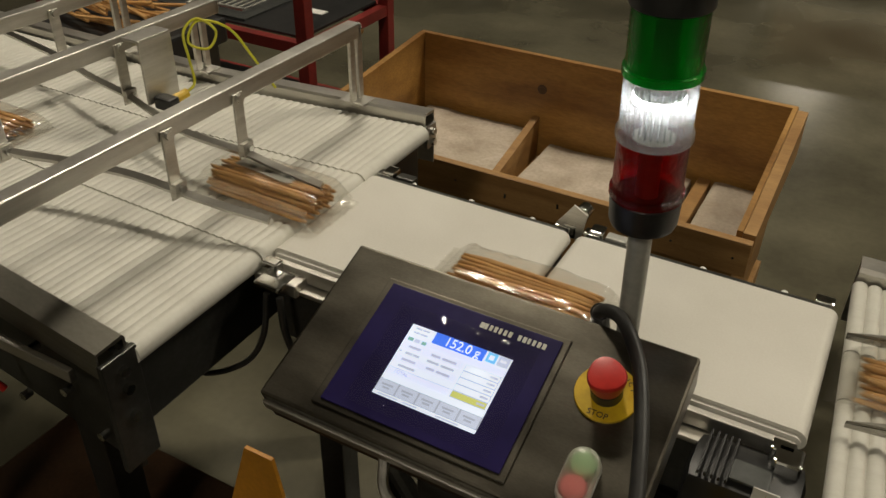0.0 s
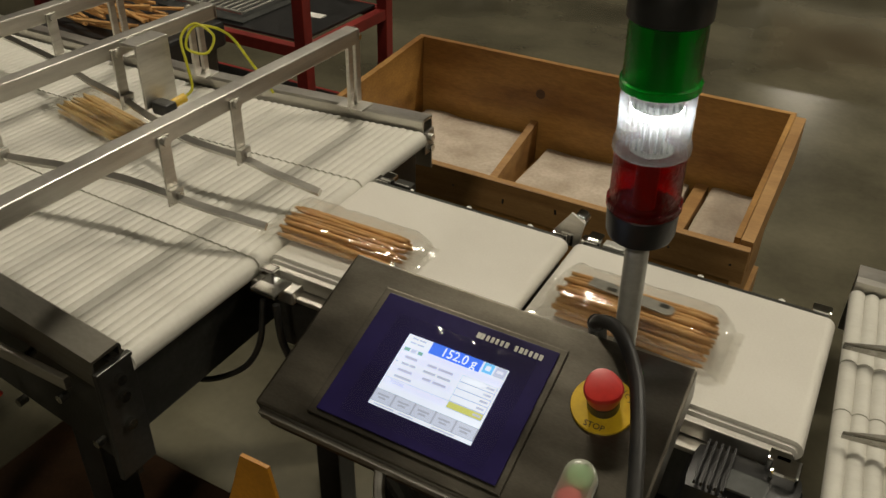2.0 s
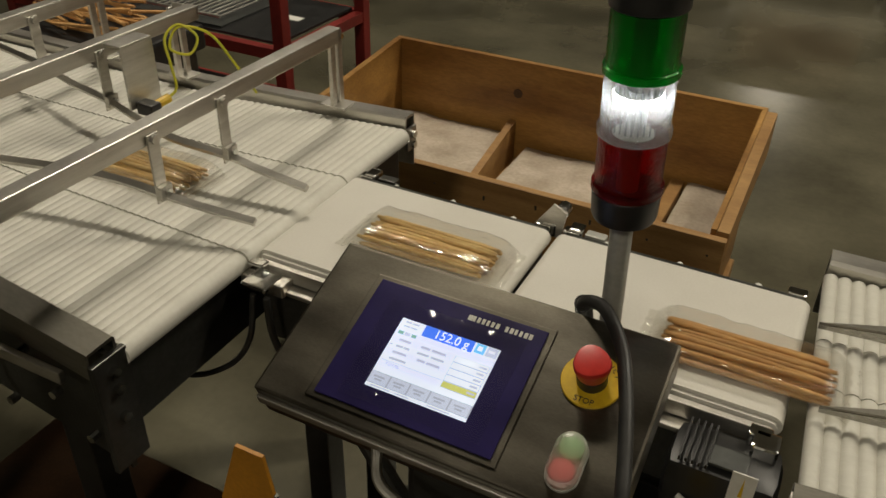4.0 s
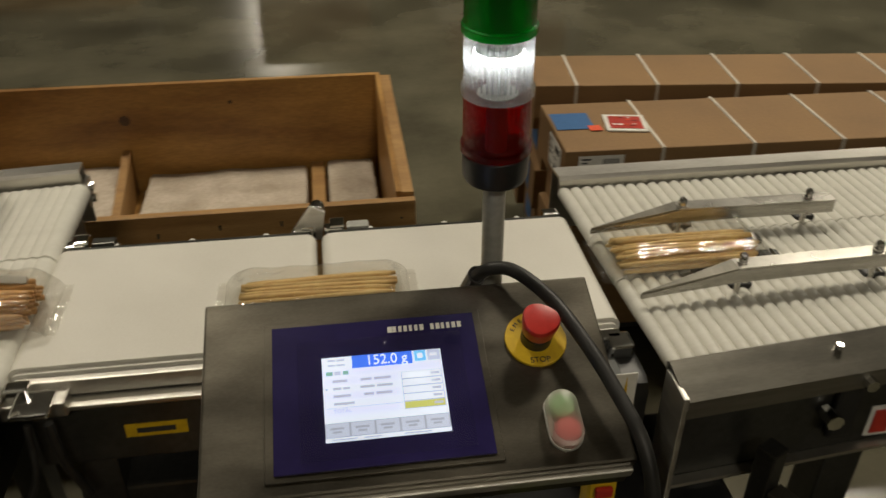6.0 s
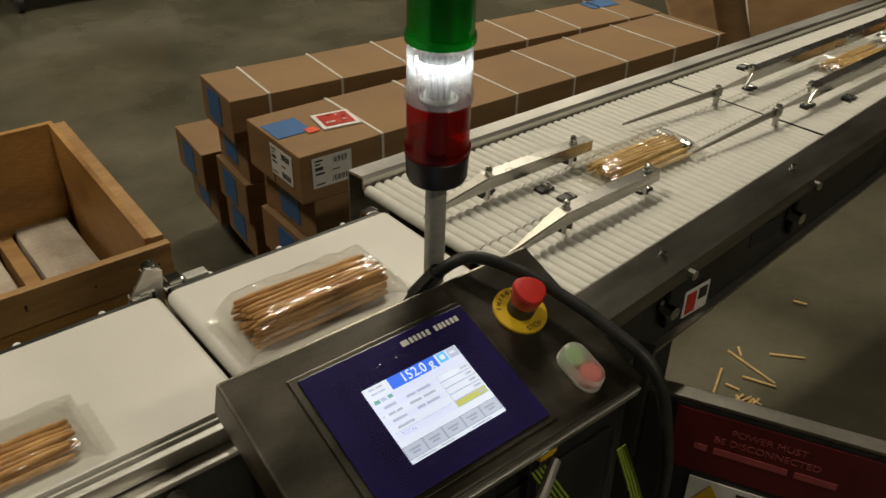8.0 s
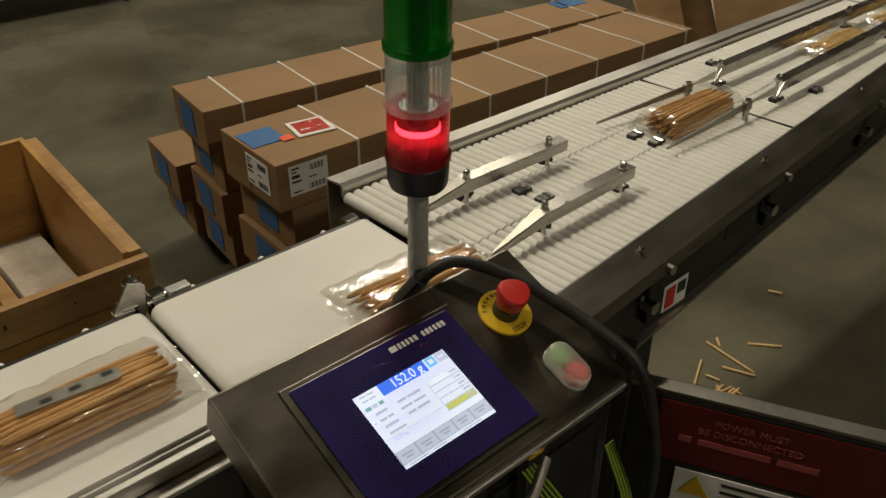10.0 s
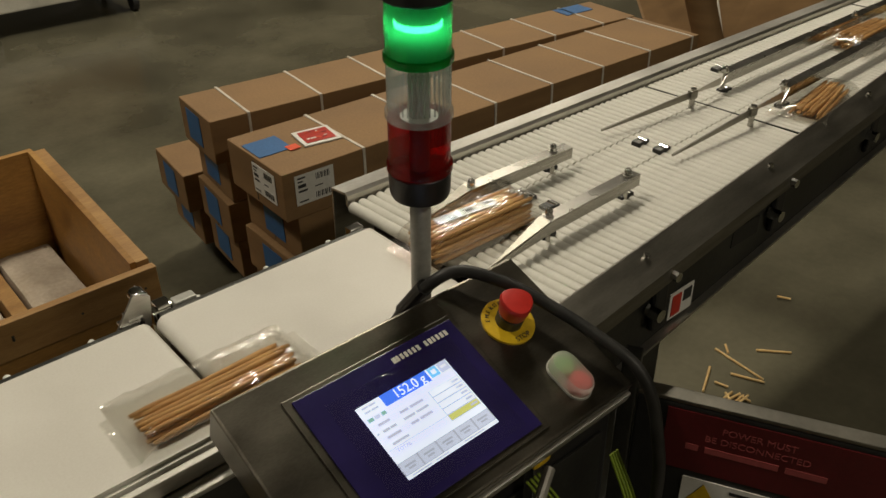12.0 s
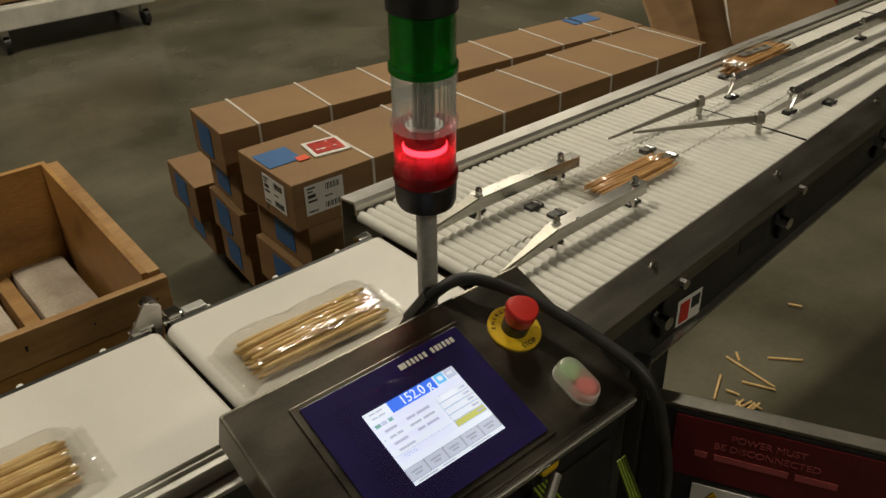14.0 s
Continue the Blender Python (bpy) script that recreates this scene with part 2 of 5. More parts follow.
def extruded(outline, way):
    """A flat outline pushed along way into a solid."""
    bm = bmesh.new()
    f = bm.faces.new([bm.verts.new(p) for p in outline])
    made = bmesh.ops.extrude_face_region(bm, geom=[f])
    bmesh.ops.translate(bm, verts=[v for v in made["geom"] if isinstance(v, bmesh.types.BMVert)], vec=way)
    return bm


def channel(x0, y0, x1, y1, profile):
    """A bent sheet whose (sideways, z) outline runs from one plan point to another; sideways is to the left of the run."""
    d = Vector((x1 - x0, y1 - y0, 0))
    n = Vector((-d.y, d.x, 0)).normalized()
    return extruded([Vector((x0, y0, 0)) + n * a + Vector((0, 0, z)) for a, z in profile], d)


def lettering(name, words, size, m, mat, parent, label=""):
    """Raised lettering in the built-in font, centred, as a thin mesh."""
    cu = bpy.data.curves.new(name, "FONT")
    cu.body, cu.size, cu.align_x, cu.align_y, cu.extrude = words, size, "CENTER", "CENTER", 0.0003
    tmp = bpy.data.objects.new(name, cu)
    me = bpy.data.meshes.new_from_object(tmp)
    bpy.data.objects.remove(tmp)
    bm = bmesh.new()
    bm.from_mesh(me)
    bpy.data.meshes.remove(me)
    bm.transform(m)
    return part(name, bm, mat, parent, label)


# ---- hall ----
single("floor", block((-14, -8, -0.2), (16, 30, 0)), M_FLOOR, "worn grey-brown polished concrete factory floor", "floor", "structure")
# Walls and ceiling stay out of view; their pale tone bounces fill light.
for wall_name, lo, hi in (("wall_north", (-14, 29.8, 0), (16, 30, 6.5)), ("wall_south", (-14, -8, 0), (16, -7.8, 6.5)), ("wall_west", (-14, -7.8, 0), (-13.8, 29.8, 6.5)), ("wall_east", (15.8, -7.8, 0), (16, 29.8, 6.5))):
    single(wall_name, block(lo, hi), M_WALL, "plain pale hall wall out of view, bounces fill light", "wall", "structure")
single("ceiling", block((-14, -8, 6.5), (16, 30, 6.7)), M_CEIL, "high pale hall ceiling out of view, bounces fill light", "ceiling", "structure")
for lx, ly in LAMPS + FAR_LAMPS:
    fixture = thing("ceiling_light", "unseen high-bay ceiling light, some added as fill", "ceiling light", (lx, ly, 6.0), "ceiling lights")
    part("housing", block((lx - 0.75, ly - 0.24, 6.03), (lx + 0.75, ly + 0.24, 6.12), 0.01), M_CARTW, fixture)
    part("diffuser", block((lx - 0.7, ly - 0.2, 6.0), (lx + 0.7, ly + 0.2, 6.026), 0.004), M_TUBE, fixture)
    for sx in (-0.6, 0.6):
        part("hanger", rod((lx + sx, ly, 6.12), (lx + sx, ly, 6.5), 0.006, 8), M_STEEL, fixture)
    data = bpy.data.lights.new("high_bay_lamp", "AREA")
    data.shape, data.size, data.size_y, data.energy, data.color = "RECTANGLE", 1.0, 0.34, LAMP_POWER, (1.0, 0.90, 0.72)
    lamp = new("high_bay_lamp", data)
    lamp.matrix_world = look((lx, ly, 5.98), (lx, ly, 0))

# ---- checkweigher ----
BZ = 0.95
Y0, Y1 = 0.757, 1.045


def belt_loop(x0, x1):
    """A flat belt wrapped round its two end rollers."""
    r, outline = 0.016, []
    for k in range(9):
        a = math.pi / 2 - math.pi * k / 8
        outline.append((x1 - r + r * math.cos(a), Y0, BZ - r + r * math.sin(a)))
    for k in range(9):
        a = -math.pi / 2 - math.pi * k / 8
        outline.append((x0 + r + r * math.cos(a), Y0, BZ - r + r * math.sin(a)))
    bm = extruded(outline, Vector((0, Y1 - Y0, 0)))
    caps = [e for e in bm.edges if all(abs(v.co.y - Y0) < 1e-5 for v in e.verts) or all(abs(v.co.y - Y1) < 1e-5 for v in e.verts)]
    bmesh.ops.bevel(bm, geom=caps, offset=0.006, segments=2, affect="EDGES")
    return bm


def weigh_belt(x0, x1, label):
    w = thing("weigh_belt", label, "conveyor belt", (x0, Y0, 0.80), "checkweigher belts")
    part("belt", belt_loop(x0, x1), M_BELT, w, smooth=True)
    part("far_side_bar", block((x0 + 0.012, Y1 + 0.002, BZ - 0.032), (x1 - 0.012, Y1 + 0.012, BZ - 0.006), 0.002), M_DARK, w)
    part("near_side_bar", block((x0 + 0.012, Y0 - 0.014, BZ - 0.034), (x1 - 0.012, Y0 - 0.003, BZ - 0.010), 0.002), M_STEEL, w)
    part("near_ledge", block((x0 + 0.03, Y0 - 0.034, BZ - 0.044), (x1 - 0.03, Y0 - 0.004, BZ - 0.036), 0.002), M_STEEL, w)
    for y in (Y1 + 0.022, Y0 - 0.022):
        part("bearing_block", block((x0 + 0.005, y - 0.010, BZ - 0.03), (x0 + 0.035, y + 0.010, BZ - 0.004), 0.003), M_CHROME, w)
        part("bearing_block", block((x1 - 0.037, y - 0.010, BZ - 0.03), (x1 - 0.009, y + 0.010, BZ - 0.004), 0.003), M_CHROME, w)
    for k in range(3):
        x = x0 + 0.08 + (x1 - x0 - 0.16) * k / 2
        part("bolt", rod((x, Y1 + 0.012, BZ - 0.015), (x, Y1 + 0.022, BZ - 0.015), 0.006, 8), M_WHITE, w)
        part("crossbar", rod((x, Y0 - 0.02, BZ - 0.05), (x, Y1 + 0.01, BZ - 0.05), 0.008, 10), M_DARK, w)
    part("bed_plate", block((x0 + 0.02, Y0 - 0.02, BZ - 0.15), (x1 - 0.02, Y1 + 0.02, BZ - 0.045), 0.004), M_DARK, w)
    return w


belt_a = weigh_belt(-0.733, -0.338, "white flat weighing belt on a steel frame")
belt_b = weigh_belt(-0.330, 0.076, "white flat outfeed weighing belt on a steel frame")
part("caution_label", block((-0.60, Y0 - 0.0215, 0.84), (-0.52, Y0 - 0.0200, 0.862)), M_YELLOW, belt_a, "yellow caution label")
part("label_print", block((-0.585, Y0 - 0.0228, 0.847), (-0.535, Y0 - 0.0216, 0.855)), M_INK, belt_a)
part("plastic_clip", rod((-0.46, Y0 - 0.05, 0.875), (-0.46, Y0 - 0.02, 0.875), 0.012, 12), M_WHITE, belt_a, "white plastic clip")

for jx, nm in ((-0.334, "belt joint"), (-0.735, "belt head")):
    clampt = thing("belt_clamp", "steel clamp blocks at the " + nm, "bracket", (jx, Y1 + 0.03, 0.90), "belt clamps")
    if nm == "belt joint":
        part("bracket", extruded([(jx - 0.055, Y1 + 0.016, 0.925), (jx + 0.005, Y1 + 0.016, 0.925), (jx + 0.012, Y1 + 0.016, 0.975), (jx - 0.012, Y1 + 0.016, 0.988), (jx - 0.03, Y1 + 0.016, 0.962)], Vector((0, 0.004, 0))), M_STEEL, clampt)
    if nm == "belt joint":
        part("knob", rod((jx, Y1 + 0.020, 0.972), (jx, Y1 + 0.045, 0.972), 0.013, 14, bevel=0.003), M_CHROME, clampt, smooth=True)
    for d in (-0.028, 0.018):
        part("block", block((jx + d, Y1 + 0.014, 0.925), (jx + d + 0.024, Y1 + 0.042, 0.951), 0.004), M_CHROME, clampt)
    part("latch", block((jx + 0.046, Y1 + 0.016, 0.93), (jx + 0.082, Y1 + 0.036, 0.946), 0.003), M_POLE if nm == "belt joint" else M_DARK, clampt)
lead = thing("belt_sensor", "small steel sensor block with two black leads under the belt", "sensor", (-0.70, 0.735, 0.90))
part("mount", block((-0.735, 0.715, 0.905), (-0.655, 0.752, 0.928), 0.003), M_STEEL, lead)
part("cover", block((-0.715, 0.690, 0.925), (-0.668, 0.735, 0.934), 0.003), M_CHROME, lead)
part("cable", cord([(-0.70, 0.70, 0.91), (-0.705, 0.685, 0.83), (-0.75, 0.68, 0.76), (-0.83, 0.66, 0.72), (-0.93, 0.66, 0.73), (-1.0, 0.68, 0.80)], 0.005), M_RUBBER, lead)
part("cable", cord([(-0.675, 0.70, 0.91), (-0.67, 0.70, 0.84), (-0.66, 0.72, 0.76)], 0.006), M_RUBBER, lead)

motor = thing("drive_motor", "black belt drive motor with a steel end plate", "motor", (0.03, 0.70, 0.80))
part("body", block((-0.045, 0.655, 0.825), (0.090, 0.742, 0.925), 0.022), M_BLACK, motor, smooth=True)
part("end_plate", block((0.045, 0.705, 0.922), (0.078, 0.738, 0.946), 0.004), M_CHROME, motor)
part("top_plate", block((0.005, 0.668, 0.9265), (0.050, 0.702, 0.931), 0.002), M_MESH, motor, "speckled grey plate")
for k in range(5):
    part("cooling_fin", block((-0.03 + 0.008 * k, 0.66, 0.9255), (-0.027 + 0.008 * k, 0.735, 0.932), 0.001), M_BLACK, motor)
part("warning_label", block((0.034, 0.6525, 0.885), (0.063, 0.6542, 0.945)), M_WHITE, motor)
part("warning_mark", extruded([(0.046, 0.6514, 0.909), (0.051, 0.6514, 0.909), (0.049, 0.6514, 0.941)], Vector((0, 0.001, 0))), M_YELLOW, motor)
for k in range(2):
    part("label_print", block((0.039, 0.6512, 0.891 + 0.006 * k), (0.058, 0.6522, 0.894 + 0.006 * k)), M_INK, motor)
part("white_lead", cord([(-0.02, 0.652, 0.875), (0.01, 0.645, 0.865), (0.04, 0.648, 0.845), (0.06, 0.655, 0.82)], 0.004), M_WHITE, motor)

stand = thing("checkweigher_stand", "dark steel base frame under the weighing belts", "machine frame", (-0.33, 0.9, 0))
for sx in (-0.66, -0.02):
    for sy in (0.80, 1.0):
        part("leg", block((sx - 0.025, sy - 0.025, 0), (sx + 0.025, sy + 0.025, 0.80), 0.004), M_DARK, stand)
part("beam", block((-0.70, 0.78, 0.60), (0.04, 1.02, 0.70), 0.006), M_DARK, stand)
part("tray", block((-0.72, 0.76, 0.80 - 0.012), (0.05, 1.03, 0.80), 0.003), M_DARK, stand)
for sx in (-0.62, -0.2):
    part("brace", rod((sx, 0.80, 0.64), (sx + 0.3, 0.80, 0.18), 0.018, 10), M_DARK, stand)
for sy in (0.80, 1.0):
    part("rail", block((-0.66, sy - 0.02, 0.16), (-0.02, sy + 0.02, 0.20), 0.004), M_DARK, stand)
floorbeam = thing("floor_tray", "rust-brown metal sheet on short legs, extended to darken the floor", "tray", (-0.85, 0.55, 0))
# Rusty sheet, lengthened beyond its own size to hide lit floor as shade.
part("sheet", block((-1.35, 0.2, 0.30), (-0.42, 0.74, 0.315), 0.004), M_RUST, floorbeam)
for a in (-1.3, -0.47):
    for b in (0.25, 0.67):
        part("foot", rod((a, b, 0), (a, b, 0.30), 0.02, 10), M_DARK, floorbeam)
guard = thing("guard_panel", "ochre yellow sheet metal guard standing on the floor", "guard", (-0.59, 0.50, 0))
part("sheet", extruded([(-0.66, 0.50, 0.0), (-0.535, 0.50, 0.0), (-0.530, 0.50, 0.746), (-0.542, 0.50, 0.817), (-0.589, 0.50, 0.8165), (-0.630, 0.50, 0.69)], Vector((0.0, 0.006, 0))), M_OCHRE, guard)
part("edge_strip", rod((-0.532, 0.503, 0.0), (-0.527, 0.503, 0.746), 0.004, 8), M_DARK, guard)
lockbox = thing("safety_switch", "yellow safety switch with a red lever on a post", "switch", (-0.008, 0.565, 0))
part("body", block((-0.024, 0.548, 0.800), (0.012, 0.583, 0.915), 0.008), M_YELLOW, lockbox)
part("lever", block((-0.018, 0.540, 0.850), (0.004, 0.5475, 0.865), 0.003), M_RED, lockbox)
part("post", block((-0.018, 0.555, 0), (0.006, 0.573, 0.7995), 0.003), M_DARK, lockbox)

# ---- operator terminal ----
PANEL = Matrix.Translation((-0.441, 0.588, 1.150)) @ Euler((radians(20.2), 0, 0)).to_matrix().to_4x4()
PW, PD = 0.394, 0.207
terminal = thing("operator_terminal", "stainless steel weighing terminal with touch screen on a black column", "control terminal", (-0.25, 0.49, 0))


def on_panel(u0, v0, u1, v1, h0, h1, bevel=0.0):
    return block((u0, -v1, h0), (u1, -v0, h1), bevel, PANEL)


part("housing", on_panel(0, 0, PW, PD, -0.052, 0, 0.003), M_PANEL, terminal)
part("front_lip", on_panel(0.002, PD - 0.001, PW - 0.002, PD + 0.005, -0.026, -0.012, 0.002), M_STEEL, terminal)
part("back_shell", on_panel(0.03, 0.03, PW - 0.03, PD - 0.05, -0.11, -0.05, 0.006), M_DARK, terminal)
part("bezel_rim", on_panel(0.058, 0.030, 0.273, 0.194, 0, 0.0022, 0.001), M_PANEL, terminal)
bezel = part("bezel", on_panel(0.066, 0.036, 0.266, 0.188, 0.002, 0.0042, 0.001), M_BLUE, terminal, "navy blue bezel")
for k, wide in enumerate((1.35, 0.85, 0.9, 0.9, 0.8, 0.85, 1.0, 0.0, 0.9, 1.05, 0.8, 0.85, 1.0, 1.05)):
    if wide:
        u = 0.1790 + 0.00535 * k
        part("logo_bar", on_panel(u, 0.0455, u + 0.0037 * wide, 0.0520, 0.0042, 0.0047), M_WHITE, bezel)
display = part("display", on_panel(0.113, 0.075, 0.228, 0.162, 0.0042, 0.0050), M_SCREEN, terminal, "lit colour display")


def ui(name, u0, v0, u1, v1, mat, h=0.0004):
    return part(name, on_panel(0.113 + u0 * 0.115, 0.075 + v0 * 0.087, 0.113 + u1 * 0.115, 0.075 + v1 * 0.087, 0.0050, 0.0050 + h), mat, display)


ui("header", 0.25, 0.0, 0.755, 0.155, M_SCREENB)
ui("icon", 0.775, 0.005, 0.87, 0.135, M_SCREENC)
ui("icon_mark", 0.80, 0.04, 0.845, 0.10, M_SCREEN, 0.0008)
ui("icon", 0.885, 0.005, 0.99, 0.135, M_SCREENG)
ui("icon_mark", 0.905, 0.05, 0.965, 0.085, M_SCREENL, 0.0008)
ui("status_bar", 0.0, 0.165, 1.0, 0.235, M_SCREENL, 0.0002)
for k, u in enumerate((0.03, 0.10, 0.17)):
    ui("status_mark", u, 0.18, u + (0.055, 0.05, 0.045)[k], 0.225, M_SCREENN if k != 1 else M_SCREENG)
for k in range(2):
    for u, wide in ((0.05, 0.06), (0.12, 0.07)):
        ui("clock_bar", u, 0.03 + 0.06 * k, u + wide, 0.052 + 0.06 * k, M_SCREENT)
ROW_TEXT = (((0.08, 0.20), (0.31, 0.40), (0.42, 0.56)), ((0.08, 0.15), (0.16, 0.22), (0.30, 0.42), (0.44, 0.57)), ((0.08, 0.22), (0.33, 0.41), (0.43, 0.56)), ((0.08, 0.25),), ())
for k, v in enumerate((0.30, 0.39, 0.48, 0.57, 0.66)):
    if k % 2 == 0:
        ui("list_row", 0.01, v - 0.04, 0.62, v + 0.045, M_SCREENL, 0.0002)
    for a, b in ROW_TEXT[k]:
        ui("list_text", a, v - 0.014, b, v + 0.016, M_SCREENT)
    ui("value_frame", 0.645, v - 0.044, 0.985, v + 0.044, M_SCREENT)
    ui("value_field", 0.652, v - 0.036, 0.978, v + 0.036, M_SCREEN if k < 4 else M_SCREENY, 0.0007)
    ui("value_text", 0.89, v - 0.014, 0.965, v + 0.014, M_SCREENT, 0.0010)
ui("row_pointer", 0.02, 0.38, 0.04, 0.40, M_SCREENT)
ui("rule", 0.02, 0.615, 0.64, 0.621, M_SCREENT)
ui("key_strip", 0.0, 0.79, 1.0, 0.955, M_SCREENK, 0.0002)
for k in range(5):
    ui("soft_key", 0.006 + 0.2 * k, 0.797, 0.190 + 0.2 * k, 0.948, M_SCREENG)
    ui("key_text", 0.04 + 0.2 * k, 0.845, 0.15 + 0.2 * k, 0.866, M_SCREENK, 0.0007)
    ui("key_text", 0.06 + 0.2 * k, 0.885, 0.13 + 0.2 * k, 0.906, M_SCREENK, 0.0007)
for u, wide in ((0.05, 0.2), (0.30, 0.14), (0.62, 0.22)):
    ui("footer_text", u, 0.972, u + wide, 0.986, M_SCREENT)
SCREEN = PANEL @ Matrix.Translation((0.113, -0.075, 0.0055))
lettering("reading", "152.0 g", 0.0150, SCREEN @ Matrix.Translation((0.062, -0.0072, 0.0006)) @ Matrix.Diagonal((0.92, 1, 1, 1)), M_SCREEN, display)
lettering("row_word", "TOTAL", 0.0052, SCREEN @ Matrix.Translation((0.017, -0.0575, 0.0002)), M_SCREENT, display)


def creased_film():
    """A thin loose sheet over the display, ridged along a few creases and lifted at its upper edge."""
    bm = bmesh.new()
    nu, nv, grid = 40, 30, []
    for i in range(nu + 1):
        row = []
        for j in range(nv + 1):
            u, v = i / nu, j / nv
            lift = 0.0062 + 0.0010 * noise.noise((u * 5, v * 4, 2.0))
            for cu, cv, ang, high in ((0.50, 0.06, 0.25, 0.0050), (0.80, 0.05, -0.5, 0.0036), (0.22, 0.93, 0.1, 0.0026), (0.93, 0.45, 1.3, 0.0022), (0.35, 0.10, 0.9, 0.0030)):
                du, dv = u - cu, v - cv
                across, along_it = -du * math.sin(ang) + dv * math.cos(ang), du * math.cos(ang) + dv * math.sin(ang)
                lift += high * max(0.0, 1 - abs(across) / 0.035) * max(0.0, 1 - abs(along_it) / 0.14)
            row.append(bm.verts.new(PANEL @ Vector((0.090 + 0.160 * u, -(0.056 + 0.124 * v), lift))))
        grid.append(row)
    for a, b in zip(grid, grid[1:]):
        for j in range(nv):
            bm.faces.new((a[j], a[j + 1], b[j + 1], b[j]))
    return bm


part("protective_film", creased_film(), M_FILM, terminal, "wrinkled clear protective film", True)


def stadium(half, r, z0, z1, rim, m):
    """A rounded-end pad, longer along y, with its top edge drawn in by rim."""
    bm = bmesh.new()
    rings = []
    for rr, z in ((r, z0), (r, z1 - rim), (r - rim * 0.3, z1 - rim * 0.3), (r - rim, z1)):
        ring = []
        for k in range(32):
            a = 2 * math.pi * (k + 0.5) / 32
            ring.append(bm.verts.new((rr * math.cos(a), rr * math.sin(a) + math.copysign(half, math.sin(a)), z)))
        rings.append(ring)
    for a, b in zip(rings, rings[1:]):
        for k in range(32):
            bm.faces.new((a[k], a[(k + 1) % 32], b[(k + 1) % 32], b[k]))
    bm.faces.new(rings[0])
    bm.faces.new(rings[-1])
    bm.transform(m)
    return bm


def lobed_knob(m):
    """A twist-release mushroom head: a low drum with three shallow lobes and a flat top."""
    bm = bmesh.new()
    rings = []
    for r, z, lobe in ((0.0135, 0.018, 0), (0.0170, 0.0205, 0), (0.0182, 0.027, 0.02), (0.0196, 0.036, 0.045), (0.0198, 0.040, 0.055), (0.0185, 0.0425, 0.055), (0.0155, 0.0432, 0.04), (0.001, 0.0435, 0)):
        rings.append([bm.verts.new((r * (1 + lobe * math.cos(3 * a)) * math.cos(a), r * (1 + lobe * math.cos(3 * a)) * math.sin(a), z)) for a in (2 * math.pi * k / 48 for k in range(48))])
    for a, b in zip(rings, rings[1:]):
        for k in range(48):
            bm.faces.new((a[k], a[(k + 1) % 48], b[(k + 1) % 48], b[k]))
    bm.faces.new(rings[0])
    bm.faces.new(rings[-1])
    bm.transform(m)
    return bm


ES = PANEL @ Matrix.Translation((0.325, -0.072, 0))
estop = part("emergency_stop", turned([(0.031, 0.0), (0.031, 0.0025), (0.0305, 0.003)], 40, ES), M_YELLOW, terminal, "yellow emergency stop disc with a red mushroom button", True)
part("collar", turned([(0.0155, 0.003), (0.0155, 0.016), (0.0135, 0.018), (0.0135, 0.024)], 28, ES), M_BLACK, estop, smooth=True)
part("mushroom", lobed_knob(ES @ Matrix.Diagonal((0.93, 0.93, 0.93, 1))), M_RED, estop, smooth=True)
lettering("stop_word", "STOP", 0.0085, ES @ Matrix.Translation((0, -0.0245, 0.0032)), M_INK, estop)
for k, ch in enumerate("EMERGENCY"):
    a = radians(152 - 15.5 * k)
    lettering("arc_letter", ch, 0.0065, ES @ Matrix.Translation((0.0245 * math.cos(a), 0.0245 * math.sin(a), 0.0032)) @ pose(0, 0, 0, 0, 0, math.degrees(a) - 90), M_INK, estop)

BT = PANEL @ Matrix.Translation((0.333, -0.163, 0))
buttons = part("start_stop_buttons", stadium(0.0125, 0.0165, 0, 0.003, 0.001, BT), M_POLE, terminal, "twin green and red push buttons under a clear cap", True)
part("green_button", turned([(0.0125, 0.003), (0.0125, 0.009), (0.011, 0.011), (0.001, 0.0115)], 24, BT @ Matrix.Translation((0, 0.0125, 0))), M_GREENB, buttons, smooth=True)
part("red_button", turned([(0.0125, 0.003), (0.0125, 0.012), (0.011, 0.014), (0.001, 0.0145)], 24, BT @ Matrix.Translation((0, -0.0125, 0))), M_REDB, buttons, smooth=True)
part("clear_cap", stadium(0.0125, 0.0155, 0.0032, 0.0185, 0.006, BT), M_CAP, buttons, "milky clear silicone cap", True)
part("side_label", block((-0.4425, 0.43, 1.03), (-0.4415, 0.47, 1.07)), M_WHITE, terminal)
part("column", block((-0.30, 0.47, 0.02), (-0.18, 0.57, 1.05), 0.01), M_BLACK, terminal)
part("base_plate", block((-0.38, 0.40, 0), (-0.10, 0.66, 0.02), 0.004), M_BLACK, terminal)
part("gland", cord([(-0.30, 0.41, 1.045), (-0.28, 0.385, 1.02), (-0.22, 0.38, 1.01), (-0.17, 0.40, 1.03)], 0.006), M_STEEL, terminal)

# ---- stack light ----
SX, SY = -0.133, 0.654
AX = Matrix.Translation((SX, SY, 0))
beacon = thing("stack_light", "signal tower with red, clear and green lenses on a pole", "signal light", (SX, SY, 0.99))
beacon.rotation_euler = (radians(3.0), radians(-1.2), 0)
part("pole", rod((SX, SY, 0.98), (SX, SY, 1.242), 0.0125, 24), M_POLE, beacon, "grey painted pole", True)
part("bracket", block((SX - 0.03, 0.585, 0.99), (SX + 0.03, SY + 0.02, 1.0), 0.002), M_STEEL, beacon)
part("base", turned([(0.014, 1.236), (0.033, 1.238), (0.035, 1.243), (0.036, 1.268), (0.034, 1.27)], 40, AX), M_BLACK, beacon, smooth=True)
